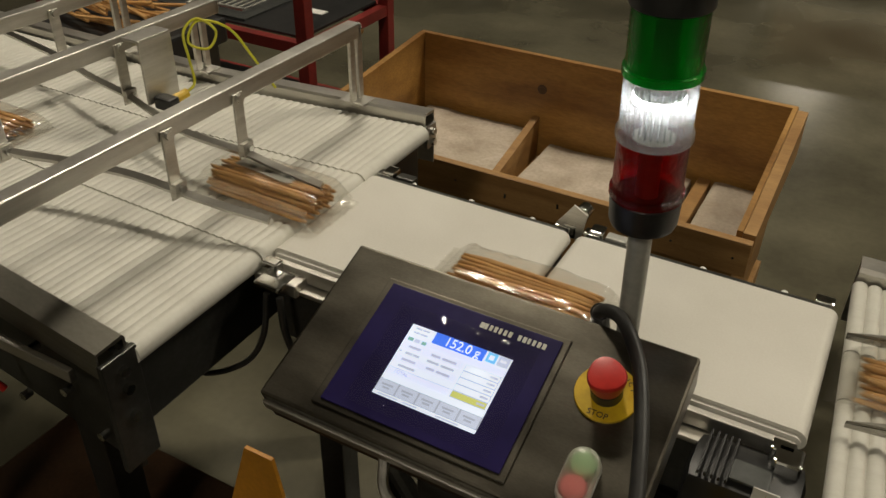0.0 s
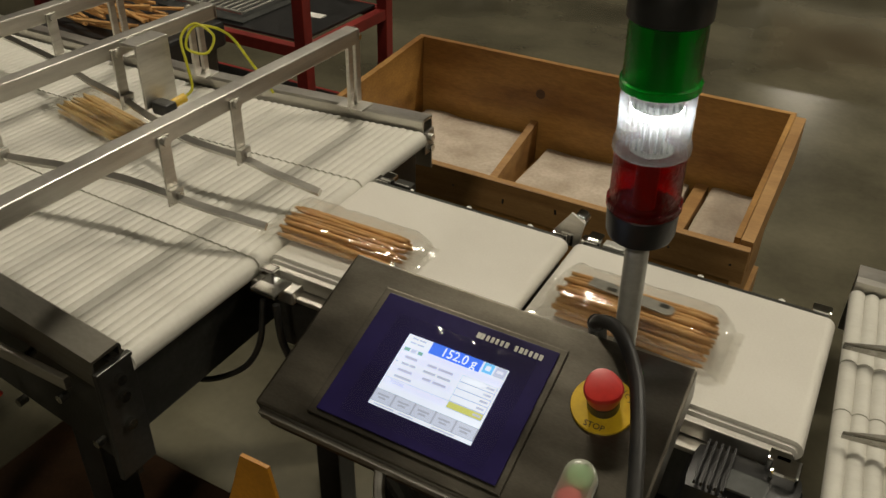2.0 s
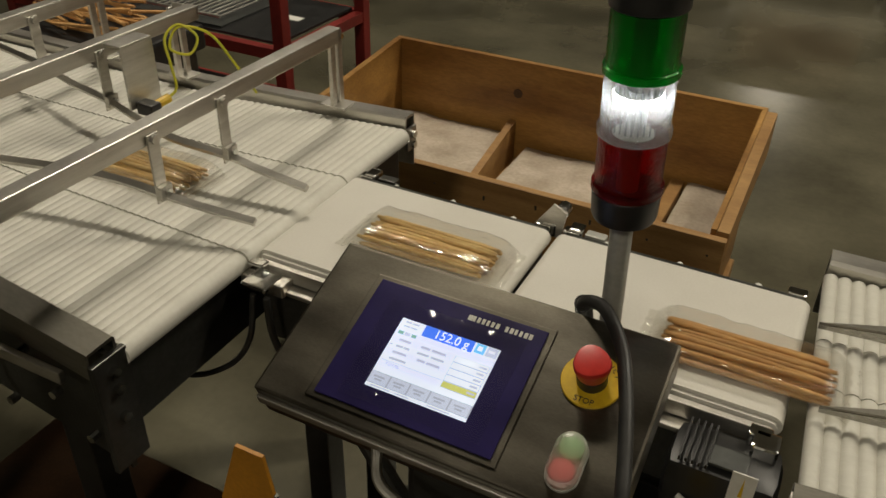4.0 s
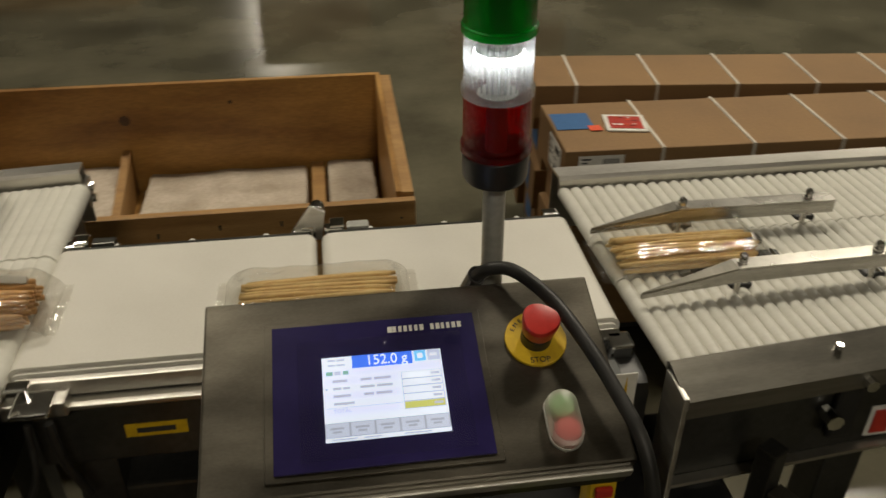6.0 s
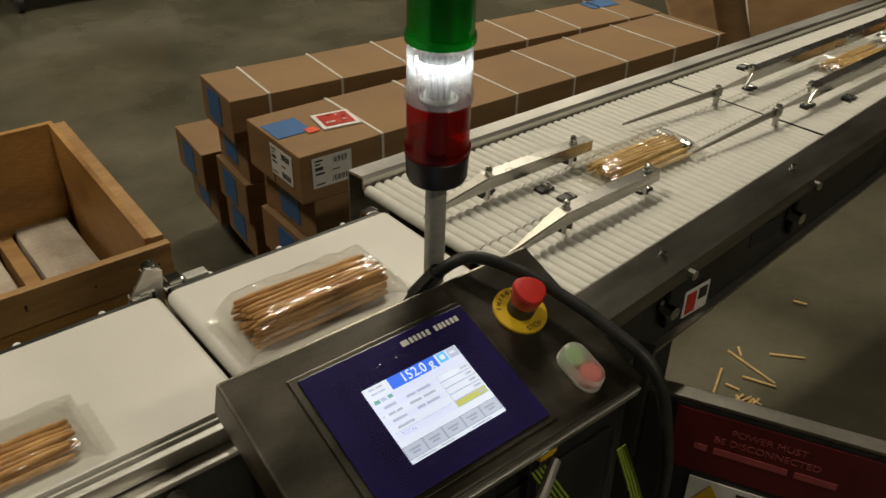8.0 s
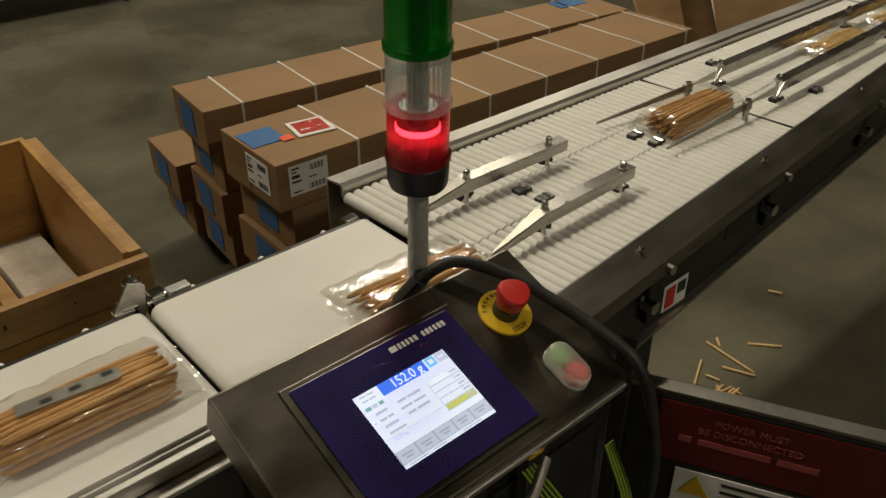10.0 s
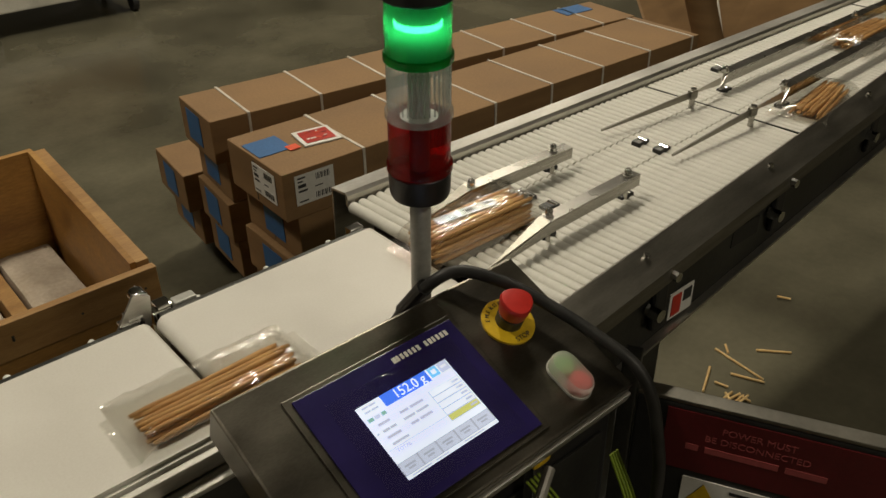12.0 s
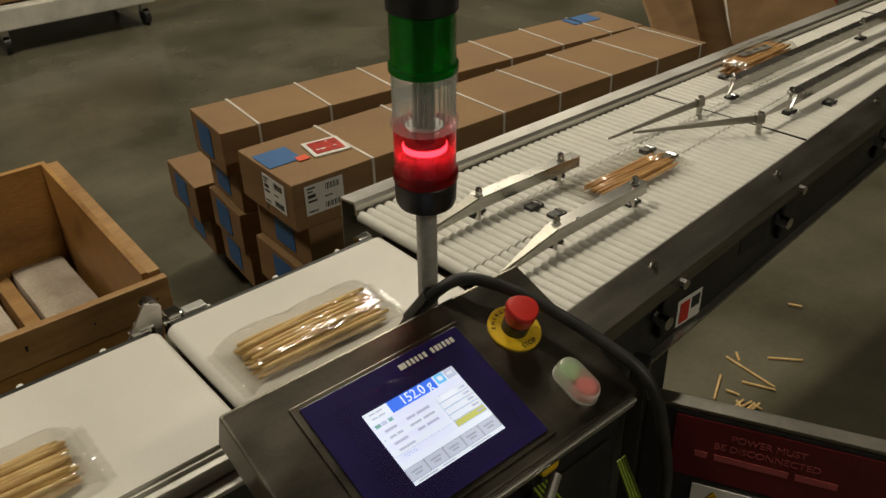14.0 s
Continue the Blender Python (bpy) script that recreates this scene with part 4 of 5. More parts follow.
for k, (sx, sy) in enumerate(((0.338, 0.922), (0.346, 0.873), (0.687, 0.934), (0.691, 0.884), (1.18, 1.075), (1.20, 0.811))):
    cp = thing("clamp_pad", "small black guide clamp between the rollers", "clamp", (sx, sy, 0.945), "clamp pads")
    part("base", block((sx - 0.018, sy - 0.011, 0.945), (sx + 0.016, sy + 0.011, 0.961), 0.003), M_BLACK, cp)
    part("clip", rod((sx + 0.006, sy - 0.010, 0.958), (sx + 0.006, sy + 0.010, 0.958), 0.005, 8), M_CHROME, cp)
    part("clip", rod((sx - 0.009, sy - 0.010, 0.958), (sx - 0.009, sy + 0.010, 0.958), 0.004, 8), M_DARK, cp)


for gd, (ax, ay), (bx, by) in ((g3, (0.935, 0.974), (1.034, 0.976)), (g4, (0.945, 0.831), (1.059, 0.833))):
    part("lead_plate", extruded([(ax, ay, 0.986), (bx, by, 0.979), (bx, by, 0.998), (ax, ay, 0.992)], Vector((0, 0.003, 0))), M_STEEL, gd)


def gate(label, px, py):
    """A diverter blade that swings about an upright pin at its tail."""
    g = thing("diverter_gate", label, "diverter gate", (px, py, 0.965), "diverter gates")
    part("blade", extruded([(0, -0.0015, 0.014), (0.275, -0.0015, 0.003), (0.275, -0.0015, 0.008), (0.05, -0.0015, 0.027), (0, -0.0015, 0.030)], Vector((0, 0.003, 0))), M_FLANGE, g, world=False)
    part("pin", rod((0, 0, -0.015), (0, 0, 0.036), 0.0065, 12), M_GUIDE, g, world=False)
    part("hub", block((-0.009, -0.007, 0.012), (0.012, 0.007, 0.032), 0.003), M_FLANGE, g, world=False)
    return g


gate_far = gate("thin steel diverter blade beside the rear lane", 0.92, 0.973)
gate_near = gate("thin steel diverter blade beside the front lane", 0.93, 0.83)

# ---- plywood crate ----
CX0, CX1, CY0, CY1, CT, CF = -1.385, -0.140, 1.690, 2.365, 0.712, 0.658
crate = thing("wooden_crate", "open plywood shipping crate with pine battens and foam inside", "crate", (-0.76, 2.03, 0))


def side_board(x0, x1, z0, drop):
    """An end board of the crate, lower at its front than at its back."""
    return extruded([(x0, CY0, z0), (x0, CY1 - 0.021, z0), (x0, CY1 - 0.021, CT - drop), (x0, CY0, CF - drop)], Vector((x1 - x0, 0, 0)))


part("back_panel", block((CX0, CY1 - 0.02, 0.20), (CX1, CY1, CT), 0.002), M_PLY, crate)
part("side_panel", side_board(CX0, CX0 + 0.02, 0.20, 0.0), M_PLY, crate)
part("side_panel", side_board(CX1 - 0.014, CX1, 0.20, 0.0), M_PLY, crate)
part("side_batten", side_board(CX1 + 0.001, CX1 + 0.030, 0.575, 0.003), M_PINE, crate)
part("front_panel", block((CX0, CY0 - 0.019, 0.20), (CX1, CY0 - 0.001, CF - 0.02), 0.002), M_PLY, crate)
part("front_batten", block((CX0 - 0.002, CY0 - 0.043, CF - 0.095), (CX1 + 0.030, CY0 - 0.020, CF - 0.004), 0.003), M_PINE, crate)
part("bottom", block((CX0 + 0.021, CY0, 0.34), (CX1 - 0.021, CY1 - 0.021, 0.36), 0.001), M_PLY, crate)
for cx in (CX0 + 0.03, -0.76, CX1 - 0.03):
    part("foot", block((cx - 0.045, CY0 - 0.015, 0.0), (cx + 0.045, CY1 - 0.03, 0.199), 0.004), M_PINE, crate)
part("divider", extruded([(-0.915, 1.72, 0.361), (-0.942, 2.338, 0.361), (-0.942, 2.338, 0.505), (-0.915, 1.72, 0.415)], Vector((0.024, 0, 0))), M_PINE, crate)
part("cross_batten", block((-0.37, 1.72, 0.361), (-0.33, 2.34, 0.43), 0.003), M_PINE, crate)
part("knot", turned([(0.017, 0), (0.015, 0.0015), (0.008, 0.001), (0.003, 0.0022)], 14, Matrix.Translation((-0.92, CY1 - 0.0198, 0.60)) @ pose(0, 0, 0, 90, 0, 0)), M_RUST, crate)
part("knot", turned([(0.007, 0), (0.003, 0.0015)], 12, Matrix.Translation((-0.60, CY1 - 0.0198, 0.645)) @ pose(0, 0, 0, 90, 0, 0)), M_RUST, crate)
random.seed(21)
for k in range(9):
    part("nail_head", rod((CX0 + 0.08 + 0.145 * k, CY0 - 0.0445, CF - 0.05 + random.uniform(-0.02, 0.02)), (CX0 + 0.08 + 0.145 * k, CY0 - 0.0428, CF - 0.05), 0.003, 8), M_DARK, crate)


def foam_slab(lo, hi, label, seed):
    bm = block(lo, hi, 0.012)
    bmesh.ops.subdivide_edges(bm, edges=list(bm.edges), cuts=5, use_grid_fill=True)
    for v in bm.verts:
        v.co += Vector((0, 0, 0.012)) * noise.noise(v.co * 9 + Vector((seed, 0, 0)))
    return single("foam_slab", bm, M_FOAM, label, "foam", smooth=True, group="foam slabs")


foam_slab((-0.87, 1.76, 0.361), (-0.385, 2.33, 0.425), "off-white packing foam slab lying in the crate", 1)
foam_slab((-0.32, 1.76, 0.361), (-0.175, 2.33, 0.435), "narrow white packing foam slab lying in the crate", 2)
foam_slab((-1.34, 1.76, 0.361), (-0.925, 2.33, 0.46), "crumpled clear wrap and foam lying in the crate", 3)

# ---- long cartons ----
def carton(x0, y0, z0, x1, y1, z1, label, straps=8, end_label=True, first=0.19):
    c = thing("long_carton", label, "carton", (x0, y0, z0), "long cartons")
    part("box", block((x0, y0, z0), (x1, y1, z1), 0.004), M_CARD, c)
    part("flap_seam", block((x0 - 0.0012, (y0 + y1) / 2 - 0.002, z0 + 0.01), (x0 + 0.001, (y0 + y1) / 2 + 0.002, z1 - 0.01)), M_DARK, c)
    for k in range(straps):
        sx = x0 + first + (x1 - x0 - 0.30) * k / max(1, straps - 1)
        st = block((sx - 0.004, y0 - 0.0025, z0 + 0.004), (sx + 0.004, y1 + 0.0025, z1 + 0.0025))
        part("strap", st, M_STRAP, c)
    if end_label:
        part("blue_label", block((x0 - 0.0025, y0 + 0.09, z0 + 0.025), (x0 - 0.001, y0 + 0.20, z0 + 0.125)), M_BTAPE, c, "blue paper label")
    return c


LH = 0.1425
for row, (y0, y1, layers, x0) in enumerate(((1.740, 2.046, 5, 0.287), (2.186, 2.446, 5, 0.315), (2.47, 2.75, 3, 0.315))):
    # Inset dark base, added to stand for the deep shade below the cartons.
    skid = thing("carton_shade_base", "dark base added under the carton stack in place of shade", "pallet", (x0 + 0.12, y0, 0), "carton pallets")
    for k in range(4):
        part("board", block((x0 + 0.12, y0 + 0.02 + 0.07 * k, 0.11), (x0 + 1.75, y0 + 0.075 + 0.07 * k, 0.138), 0.002), M_DARK, skid)
    for k in range(3):
        part("bearer", block((x0 + 0.14 + 0.75 * k, y0 + 0.02, 0), (x0 + 0.22 + 0.75 * k, y1 - 0.02, 0.11), 0.003), M_DARK, skid)
    skid.rotation_euler = (0, 0, radians((-1.6, -5.9, -5.9)[row]))
    for layer in range(1, layers):
        top = layer == layers - 1
        dx = (0.0, 0.035, 0.015, 0.03, 0.02)[layers - layer - 1]
        c = carton(x0 + dx, y0, 0.002 + LH * layer, x0 + dx + 1.775, y1, LH * (layer + 1), "long brown cardboard carton with white straps on a stack", 7 if row < 2 else 5, not (row == 0 and top), (0.258, 0.125, 0.19)[row])
        c.rotation_euler = (0, 0, radians((-1.6, -5.9, -5.9)[row]))
        if row == 1 and top:
            part("blue_tag", block((x0 + 1.56, y0 + 0.16, LH * 5 + 0.001), (x0 + 1.70, y0 + 0.25, LH * 5 + 0.0025)), M_BTAPE, c, "blue paper label")
        if row == 0 and top:
            zt = LH * 5
            part("blue_tag", block((x0 + 0.008, y0 + 0.128, zt + 0.001), (x0 + 0.112, y0 + 0.232, zt + 0.0025)), M_BTAPE, c, "blue paper label")
            part("orange_sticker", block((x0 + 0.094, y0 + 0.112, zt + 0.003), (x0 + 0.128, y0 + 0.144, zt + 0.0042)), M_ORANGE, c, "orange sticker")
            tagm = Matrix.Translation((x0 + 0.200, y0 + 0.150, zt)) @ pose(0, 0, 0, 0, 0, -8)
            part("document_pouch", block((-0.056, -0.052, 0.001), (0.056, 0.052, 0.006), 0.002, tagm), M_WHITE, c, "red and white document pouch")
            part("pouch_print", block((-0.044, -0.040, 0.0062), (0.044, 0.038, 0.0074), 0, tagm), M_REDP, c)
            prng = random.Random(5)
            for q in range(11):
                a, b = prng.uniform(-0.036, 0.024), prng.uniform(-0.034, 0.028)
                part("pouch_print", block((a, b, 0.0076), (a + prng.uniform(0.006, 0.016), b + prng.uniform(0.003, 0.008), 0.0082), 0, tagm), (M_ORANGE, M_WHITE, M_SIGNRED)[q % 3], c)
            for face in (0, 1):
                if face == 0:
                    lm = Matrix.Translation((x0 - 0.0012, y0 + 0.10, zt - 0.060)) @ pose(0, 0, 0, 90, 0, -90) @ Matrix.Diagonal((0.8, 0.8, 1, 1))
                else:
                    lm = Matrix.Translation((x0 + 0.095, y0 - 0.0012, zt - 0.058)) @ pose(0, 0, 0, 90, 0, 0) @ Matrix.Diagonal((0.8, 0.8, 1, 1))
                lab = part("shipping_label", block((-0.075, -0.055, 0), (0.075, 0.055, 0.0015), 0, lm), M_WHITE, c, "white shipping label")
                for (a, b, e, f) in ((-0.065, 0.040, -0.035, 0.046), (-0.065, 0.028, -0.045, 0.033), (0.005, 0.022, 0.062, 0.044), (-0.065, 0.008, -0.035, 0.020), (-0.065, -0.008, -0.03, -0.001), (-0.065, -0.045, -0.03, -0.040), (0.0, -0.004, 0.03, 0.0), (0.0, -0.045, 0.065, -0.024)):
                    if e - a > 0.055 and f - b > 0.02:
                        for q in range(9):
                            part("barcode_bar", block((a + (e - a) * q / 9, b, 0.0017), (a + (e - a) * (q + 0.3 + 0.3 * (q % 2)) / 9, f, 0.0024), 0, lm), M_INK, lab)
                    else:
                        part("label_text", block((a, b, 0.0017), (e, f, 0.0024), 0, lm), M_INK, lab)

# ---- flat cardboard, tube and trim beyond the cartons ----
sheet = thing("cardboard_sheet", "flattened brown cardboard leaning on the floor", "cardboard", (3.6, 2.7, 0))
part("panel", extruded([(2.75, 2.15, 0.0), (4.6, 2.15, 0.0), (4.6, 2.75, 0.55), (3.0, 2.75, 0.62)], Vector((0, 0.03, 0.02))), M_CARD, sheet)
part("tape", extruded([(3.30, 2.28, 0.141), (3.315, 2.28, 0.141), (3.705, 2.70, 0.575), (3.69, 2.70, 0.575)], Vector((0, -0.002, 0.003))), M_STRAP, sheet)
tube = thing("cardboard_tube", "large brown cardboard tube leaning on the cardboard", "tube", (3.3, 2.3, 0))
part("tube", rod((3.25, 2.25, 0.0), (2.95, 2.55, 1.2), 0.075, 24), M_CARD, tube, smooth=True)
bollard = thing("orange_bollard", "orange safety post on the factory floor", "bollard", (4.9, 2.6, 0))
part("post", rod((4.9, 2.6, 0), (4.9, 2.6, 0.9), 0.05, 16), M_ORANGE, bollard, smooth=True)
part("foot", rod((4.9, 2.6, 0), (4.9, 2.6, 0.02), 0.12, 16), M_BLACK, bollard)

# ---- red rack behind the infeed ----
rack = thing("red_rack", "red steel rack carrying grey wire trays", "rack", (-2.2, 2.25, 0))
for px in (-1.66, -2.95):
    for py in (2.06, 2.56):
        part("post", block((px - 0.022, py - 0.022, 0), (px + 0.022, py + 0.022, 1.5), 0.003), M_REDPAINT, rack)
for z in (0.30, 0.70):
    for py in (2.06, 2.56):
        part("beam", block((-2.93, py - 0.018, z - 0.035), (-1.68, py + 0.018, z + 0.005), 0.003), M_REDPAINT, rack)
    for px in (-1.66, -2.95):
        part("side_beam", block((px - 0.018, 2.08, z - 0.035), (px + 0.018, 2.54, z + 0.005), 0.003), M_REDPAINT, rack)
    part("deck", block((-2.92, 2.08, z + 0.006), (-1.69, 2.54, z + 0.016), 0.002), M_BLACK, rack)
for tx, tz in ((-2.6, 0.717), (-2.15, 0.717)):
    tray = thing("wire_tray", "grey perforated steel tray on the red rack", "tray", (tx, 2.3, tz), "wire trays")
    part("base", block((tx - 0.2, 2.10, tz), (tx + 0.2, 2.52, tz + 0.006)), M_MESH, tray)
    for y in (2.10, 2.52):
        part("rim", rod((tx - 0.2, y, tz + 0.04), (tx + 0.2, y, tz + 0.04), 0.006, 8), M_STEEL, tray)
    for q in range(14):
        part("wire", rod((tx - 0.19 + 0.029 * q, 2.10, tz + 0.035), (tx - 0.19 + 0.029 * q, 2.52, tz + 0.035), 0.0035, 6), M_STEEL, tray)
paper = thing("paper_sheet", "white sheet of paper lying on the rack", "paper", (-1.82, 2.35, 0.717))
part("sheet", block((-1.88, 2.29, 0.717), (-1.76, 2.33, 0.720), 0, None), M_WHITE, paper)

loose = thing("breadstick_bin", "open black bin heaped with loose breadsticks", "bin", (-1.80, 1.45, 0))
part("stand", block((-2.0, 1.33, 0), (-1.60, 1.60, 0.86), 0.01), M_DARK, loose)
part("bin", block((-2.03, 1.31, 0.86), (-1.58, 1.62, 0.93), 0.01), M_BLACK, loose)
random.seed(11)
for k in range(26):
    a = random.uniform(-0.7, 0.7)
    x, y, z = random.uniform(-1.95, -1.70), random.uniform(1.36, 1.56), 0.945 + 0.0022 * k
    part("breadstick", rod((x - 0.1 * math.cos(a), y - 0.05 * math.sin(a), z), (x + 0.1 * math.cos(a), y + 0.05 * math.sin(a), z + random.uniform(-0.01, 0.012)), 0.005, 6), M_STICK, loose)

# ---- white carts far off ----
for cx, cy in ((1.12, 6.35), (-0.35, 7.1)):
    cart = thing("white_cart", "white painted flat cart on castors in the aisle", "cart", (cx, cy, 0), "white carts")
    part("deck", block((cx - 0.55, cy - 0.4, 0.16), (cx + 0.55, cy + 0.4, 0.30), 0.01), M_CARTW, cart)
    part("load", block((cx - 0.45, cy - 0.3, 0.31), (cx + 0.45, cy + 0.3, 0.75), 0.02), M_CARD, cart)
    for ex in (-0.48, 0.48):
        for ey in (-0.33, 0.33):
            part("castor", rod((cx + ex - 0.02, cy + ey, 0.06), (cx + ex + 0.02, cy + ey, 0.06), 0.06, 14), M_BLACK, cart, smooth=True)
            part("fork", block((cx + ex - 0.025, cy + ey - 0.02, 0.10), (cx + ex + 0.025, cy + ey + 0.02, 0.16)), M_STEEL, cart)
for px, py in ((-2.2, 6.6), (2.6, 7.6), (-4.6, 8.2)):
    pl = thing("covered_pallet", "dark wrapped pallet load standing far across the hall", "pallet", (px, py, 0), "far pallets")
    part("pallet", block((px - 0.6, py - 0.5, 0), (px + 0.6, py + 0.5, 0.14), 0.01), M_PINE, pl)
    part("load", block((px - 0.58, py - 0.48, 0.141), (px + 0.58, py + 0.48, 1.3), 0.05), M_BLACK, pl)

# ---- dropped sticks on the floor ----
for k, (ax, ay, bx, by) in enumerate(((1.35, 1.02, 1.33, 0.84), (1.44, 0.93, 1.51, 0.85), (1.28, 0.92, 1.32, 0.83), (1.26, 0.98, 1.15, 0.93), (1.39, 1.01, 1.36, 0.98), (1.21, 0.93, 1.22, 0.89), (1.16, 0.87, 1.21, 0.87), (1.16, 0.86, 1.22, 0.85), (1.17, 0.84, 1.22, 0.84), (1.18, 0.83, 1.23, 0.83), (1.19, 0.88, 1.17, 0.85), (1.21, 0.84, 1.21, 0.81), (1.75, 1.04, 1.77, 1.00))):
    single("fallen_breadstick", rod((ax, ay, 0.0042 + 0.0004 * k), (bx, by, 0.0042 + 0.0004 * k), 0.0042, 8, 0.0036), M_STICK2, "broken golden breadstick lying on the concrete", "breadstick", group="fallen breadsticks")

# ---- wrapped breadstick packs ----
def stick_mesh(name, length, r, seed):
    """One knobbly, slightly bent breadstick along x."""
    bm = bmesh.new()
    seg, n, rings = 8, 9, []
    for i in range(n):
        u = i / (n - 1)
        rr = r * (0.62 if i in (0, n - 1) else 1.0 + 0.10 * noise.noise((u * 5, seed, 0)))
        cy, cz = 0.003 * noise.noise((u * 1.6, seed, 3)), 0.0015 * noise.noise((u * 1.6, seed, 7))
        rings.append([bm.verts.new(((u - 0.5) * length, cy + rr * math.cos(2 * math.pi * k / seg), cz + rr * math.sin(2 * math.pi * k / seg))) for k in range(seg)])
    for a, b in zip(rings, rings[1:]):
        for k in range(seg):
            bm.faces.new((a[k], a[(k + 1) % seg], b[(k + 1) % seg], b[k]))
    bm.faces.new(rings[0])
    bm.faces.new(rings[-1])
    bmesh.ops.recalc_face_normals(bm, faces=bm.faces)
    me = bpy.data.meshes.new(name)
    bm.to_mesh(me)
    bm.free()
    for p in me.polygons:
        p.use_smooth = True
    return me


def stick_set(mat):
    out = []
    for s in range(4):
        me = stick_mesh("breadstick", 0.212, 0.0045, s * 3.7 + 1)
        me.materials.append(mat)
        out.append(me)
    return out


STICKS, PALE_STICKS = stick_set(M_STICK), stick_set(M_STICK2)


def pack(label, rows, pale, insert, seed, film_y=0.0):
    """A clear pillow bag round layers of breadsticks; rows: sticks in each layer, from the bottom."""
    rng = random.Random(seed)
    p = thing("breadstick_pack", label, "food pack", (0, 0, 0), "breadstick packs")
    top = 0.0
    for layer, count in enumerate(rows):
        z = 0.0068 + 0.0076 * layer
        for k in range(count):
            y = (k - (count - 1) / 2) * 0.0087 + rng.uniform(-0.0012, 0.0012)
            ob = new("breadstick", rng.choice(PALE_STICKS if pale else STICKS))
            ob.parent = p
            ob.location = (rng.uniform(-0.007, 0.007), y, z)
            ob.rotation_euler = (rng.uniform(0, 6), rng.uniform(-0.012, 0.012), rng.uniform(-0.04, 0.04))
        top = z
    half = max(rows) * 0.0087 / 2 + 0.008
    bm = bmesh.new()
    n, m = 44, 30
    rings = []
    for i in range(n + 1):
        u = i / n
        x = (u - 0.5) * 0.262
        e = min(1.0, min(u, 1 - u) / 0.11)
        h = (top + 0.010) * (e ** 0.6) / 2 + 0.0006
        w = half + 0.008 * (1 - e)
        ring = []
        for k in range(m):
            a = 2 * math.pi * k / m
            ca, sa = math.cos(a), math.sin(a)
            y = w * math.copysign(abs(ca) ** 0.55, ca) + film_y * max(0, ca)
            z = (h * math.copysign(abs(sa) ** 0.55, sa) + h) * (1 - (0.5 * max(0, ca) if film_y else 0)) + 0.0012
            q = Vector((x, y, z))
            wob = noise.noise(Vector((x * 38, y * 55, z * 50 + seed * 3.1)))
            fold = 1 - 2.4 * abs(noise.noise(Vector((x * 22 + y * 30, y * 70 - x * 14, seed * 5.3))))
            ring.append(bm.verts.new(q + e * Vector((0, 0.0016 * wob, (0.0020 * wob + 0.0034 * max(0.0, fold) if sa > 0.1 else 0.0)))))
        rings.append(ring)
    for a, b in zip(rings, rings[1:]):
        for k in range(m):
            bm.faces.new((a[k], a[(k + 1) % m], b[(k + 1) % m], b[k]))
    part("film", bm, M_WRAP, p, "crinkled clear film", True, world=False)
    for sx in (-1, 1):
        crimp = bmesh.new()
        cols = []
        for k in range(17):
            y = -half - 0.007 + (2 * half + 0.014) * k / 16
            zz = 0.0030 + 0.0009 * math.sin(k * 1.9 + seed)
            cols.append((crimp.verts.new((sx * 0.1305, y, zz)), crimp.verts.new((sx * (0.143 + 0.0012 * math.sin(k * 2.3 + seed)), y, zz * 0.8 + 0.0006 * math.cos(k * 3.1)))))
        for (a0, a1), (b0, b1) in zip(cols, cols[1:]):
            crimp.faces.new((a0, a1, b1, b0))
        part("crimped_end", crimp, M_WRAP, p, world=False)
    if insert:
        strip = extruded([(-0.062, -0.011, 0), (0.055, -0.012, 0), (0.062, -0.006, 0), (0.062, 0.006, 0), (0.055, 0.012, 0), (-0.062, 0.011, 0)], Vector((0, 0, 0.0012)))
        strip.transform(Matrix.Translation((-0.01, 0.006, top + 0.0075)) @ pose(0, 0, 0, 0, 0, -6))
        part("label_strip", strip, M_GREYLAB, p, "grey printed label strip", world=False)
        for q in (-0.045, -0.01, 0.03):
            part("label_mark", block((q, 0.002, top + 0.0089), (q + 0.014, 0.010, top + 0.0094)), M_DARK, p, world=False)
    return p


# ---- movement ----
TRAVEL = ((-24.0, -9.4), (-17.0, -8.9), (-3.0, -1.95), (-2.5, -1.707), (-2.0, -1.49), (-1.5, -1.305), (-1.0, -1.06), (-0.5, -0.825), (0.0, -0.645), (0.5, -0.487), (1.0, -0.337), (1.5, -0.177), (2.0, 0.010), (2.5, 0.225), (3.0, 0.555), (3.5, 0.836), (4.0, 1.135), (4.5, 1.39), (5.0, 1.535), (5.5, 1.65), (6.0, 1.766), (20.0, 4.4))
TALL, MID, LOW = (10, 9, 9, 8, 7), (10, 9, 6), (8, 6)
PACKS = [
    # start time, lane on the belts, lane far upstream, layers, pale, label strip
    (-4.0, 0.880, 0.95, MID, True, False), (-2.5, 0.870, 0.95, MID, False, False),
    (-1.0, 0.840, 0.90, MID, False, False), (0.5, 0.874, 0.84, TALL, False, True), (2.0, 0.845, 0.79, MID, False, False),
    (3.5, 0.885, 1.10, MID, True, False), (5.0, 0.855, 0.95, MID, True, False), (6.5, 0.873, 0.95, TALL, False, False),
    (8.0, 0.822, 0.95, LOW, False, False), (9.5, 0.872, 0.95, TALL, False, True), (11.0, 0.822, 0.95, LOW, False, False),
    (12.5, 0.870, 0.95, MID, True, False), (14.0, 0.85, 0.95, MID, True, False),
]
SLIP = {9.5: ((1.5, 0.0), (3.0, -0.07), (4.5, -0.095)), 8.0: ((2.0, 0.0), (3.0, 0.03), (4.5, 0.01)), 3.5: ((2.0, 0.0), (3.0, -0.02), (4.5, 0.04))}
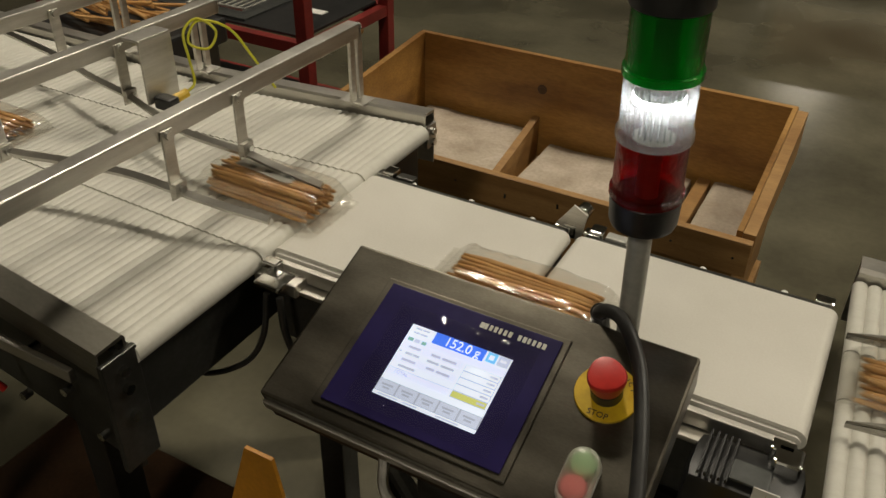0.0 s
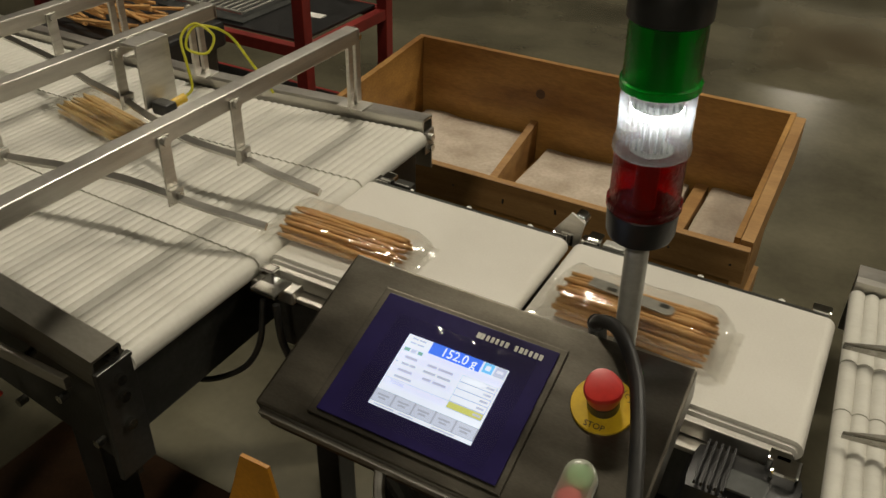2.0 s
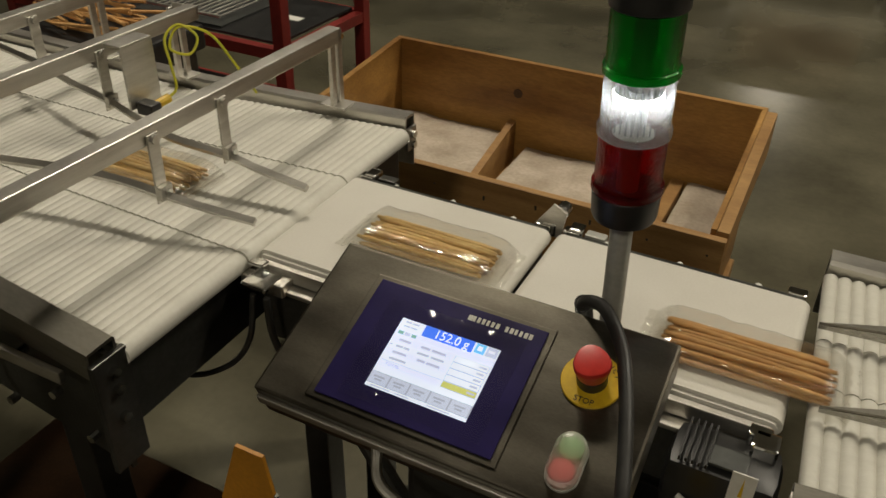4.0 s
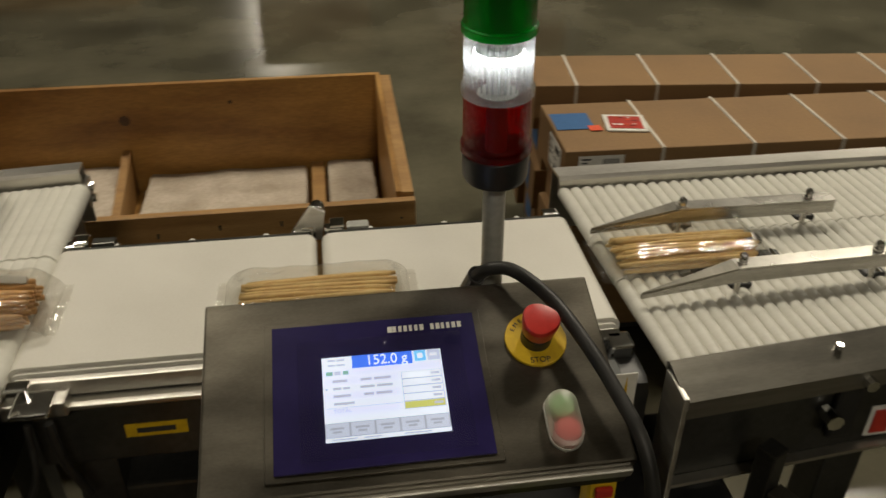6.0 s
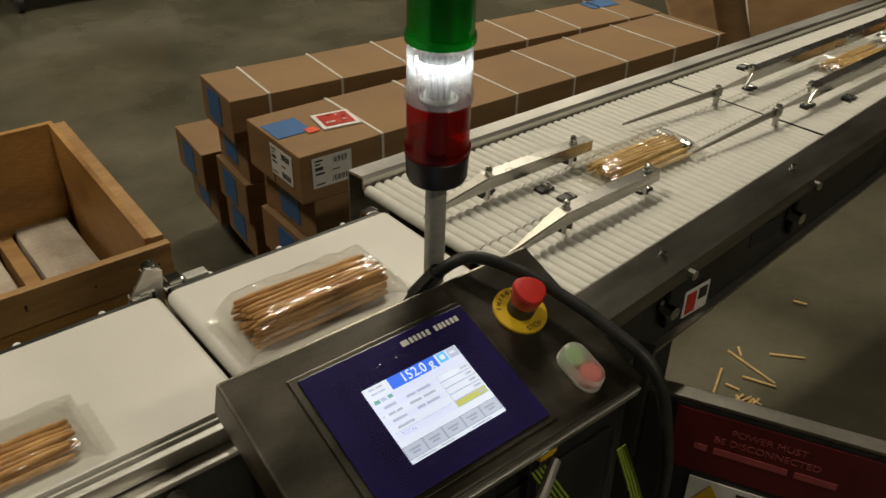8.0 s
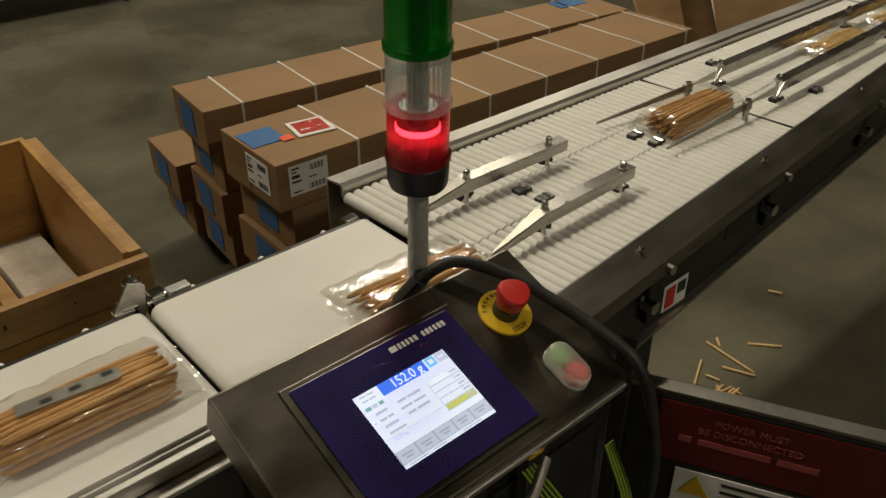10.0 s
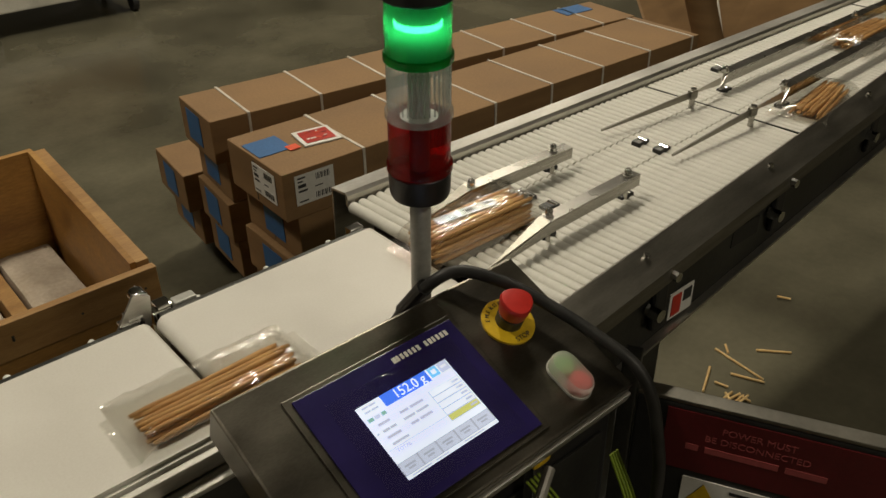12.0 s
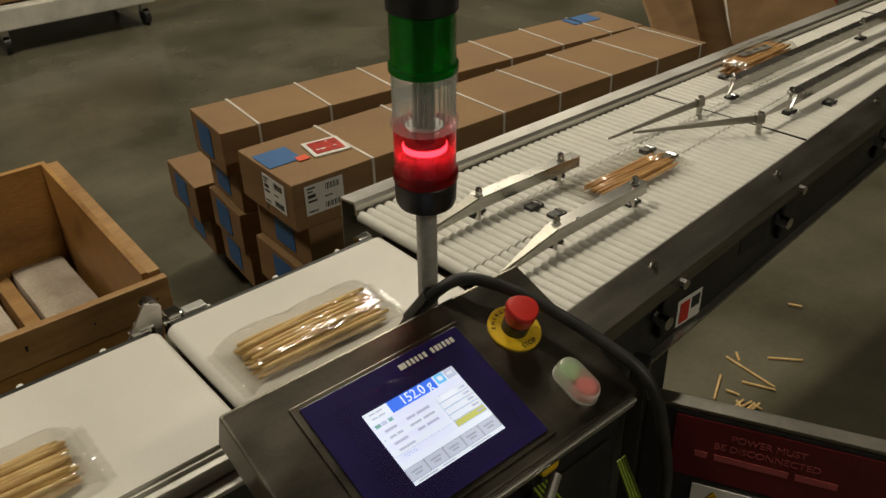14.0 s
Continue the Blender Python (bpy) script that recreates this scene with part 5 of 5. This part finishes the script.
LANES = {
    8.0: ((2.5, 0.851, 0), (3.0, 0.862, 0), (3.2, 0.835, -8), (3.4, 0.80, -14), (3.6, 0.785, -4), (4.0, 0.79, 12), (4.5, 0.80, 5), (6.0, 0.82, 2), (20.0, 0.87, 2)),
    9.5: ((2.5, 0.895, 0), (3.0, 0.905, 0), (3.25, 0.93, 8), (3.4, 0.95, 23), (3.5, 0.965, 26), (3.6, 0.985, 20), (3.8, 1.02, 10), (4.0, 1.038, 6), (4.5, 1.06, 3), (6.0, 1.07, 2), (20.0, 1.075, 1)),
}


def along(table, tau, column=1):
    for a, b in zip(table, table[1:]):
        if a[0] <= tau <= b[0]:
            return a[column] + (b[column] - a[column]) * (tau - a[0]) / (b[0] - a[0])
    return table[0][column] if tau < table[0][0] else table[-1][column]


pack_things = []
for n, (start, lane, upstream_y, rows, pale, insert) in enumerate(PACKS):
    words = ("tall clear bag of golden breadsticks with a grey label strip" if insert else "tall clear bag of golden breadsticks on the conveyor") if len(rows) == 5 else ("clear bag of pale breadsticks on the conveyor" if pale else ("loosely filled clear bag of golden breadsticks on the conveyor" if rows == LOW else "clear bag of golden breadsticks on the conveyor"))
    pack_things.append(pack(words, rows, pale, insert, n + 1, 0.03 if rows == LOW else 0.0))


def motions():
    for ob, (start, lane, upstream_y, rows, pale, insert) in zip(pack_things, PACKS):
        keys = []
        for k in range(57):
            t = k * 0.25
            tau = t - start
            x = along(TRAVEL, tau) + along(SLIP.get(start, ((0, 0), (1, 0))), tau)
            y, yaw = lane, 0.0
            if tau < -0.9:
                u = min(1.0, (-0.9 - tau) / 1.8)
                y, yaw = lane + (upstream_y - lane) * u, (-18 if upstream_y > 1 else 0) * min(1, 2 * u)
            elif tau > 2.0:
                table = LANES.get(start, ((2.0, lane, 0), (3.0, lane * 0.4 + 0.905 * 0.6, 0), (4.0, 0.915, 1), (6.0, 0.93, 2), (20.0, 0.965, 2)))
                table = ((2.0, lane, 0), *[row for row in table if row[0] > 2.0])
                y, yaw = along(table, tau), along(table, tau, 2)
            z = 0.951 if -0.75 < x < 0.08 else 0.956
            keys.append((t, pose(x, y, z, 0, 0, yaw)))
        walk(ob, keys)
    swing = lambda gx, gy, rows: [(t, pose(gx, gy, 0.965, 0, 0, a)) for t, a in rows]
    walk(gate_far, swing(0.92, 0.973, ((0, 173), (12.15, 173), (12.2, 174), (12.3, 192), (12.4, 209), (12.45, 210), (12.85, 210), (12.9, 205), (13.0, 195), (13.1, 184), (13.2, 175), (13.3, 173), (14.0, 173))))
    walk(gate_near, swing(0.93, 0.83, ((0, 179), (10.5, 179), (10.6, 176), (10.7, 158), (10.8, 145), (10.9, 144), (11.15, 144), (11.2, 148), (11.3, 160), (11.4, 172), (11.5, 178), (11.6, 179), (13.6, 179), (13.65, 174), (13.75, 152), (13.8, 145), (13.9, 144), (14.0, 144))))
    level = {"red": 1.308 - 0.99, "white": 1.372 - 0.99, "green": 1.432 - 0.99}
    walk(glow, [(t, pose(0, 0, level[c])) for t, c in ((0, "white"), (2.42, "white"), (2.46, "green"), (3.3, "green"), (3.34, "white"), (8.7, "white"), (8.74, "red"), (11.54, "red"), (11.58, "green"), (12.83, "green"), (12.87, "red"), (14.0, "red"))])


motions()
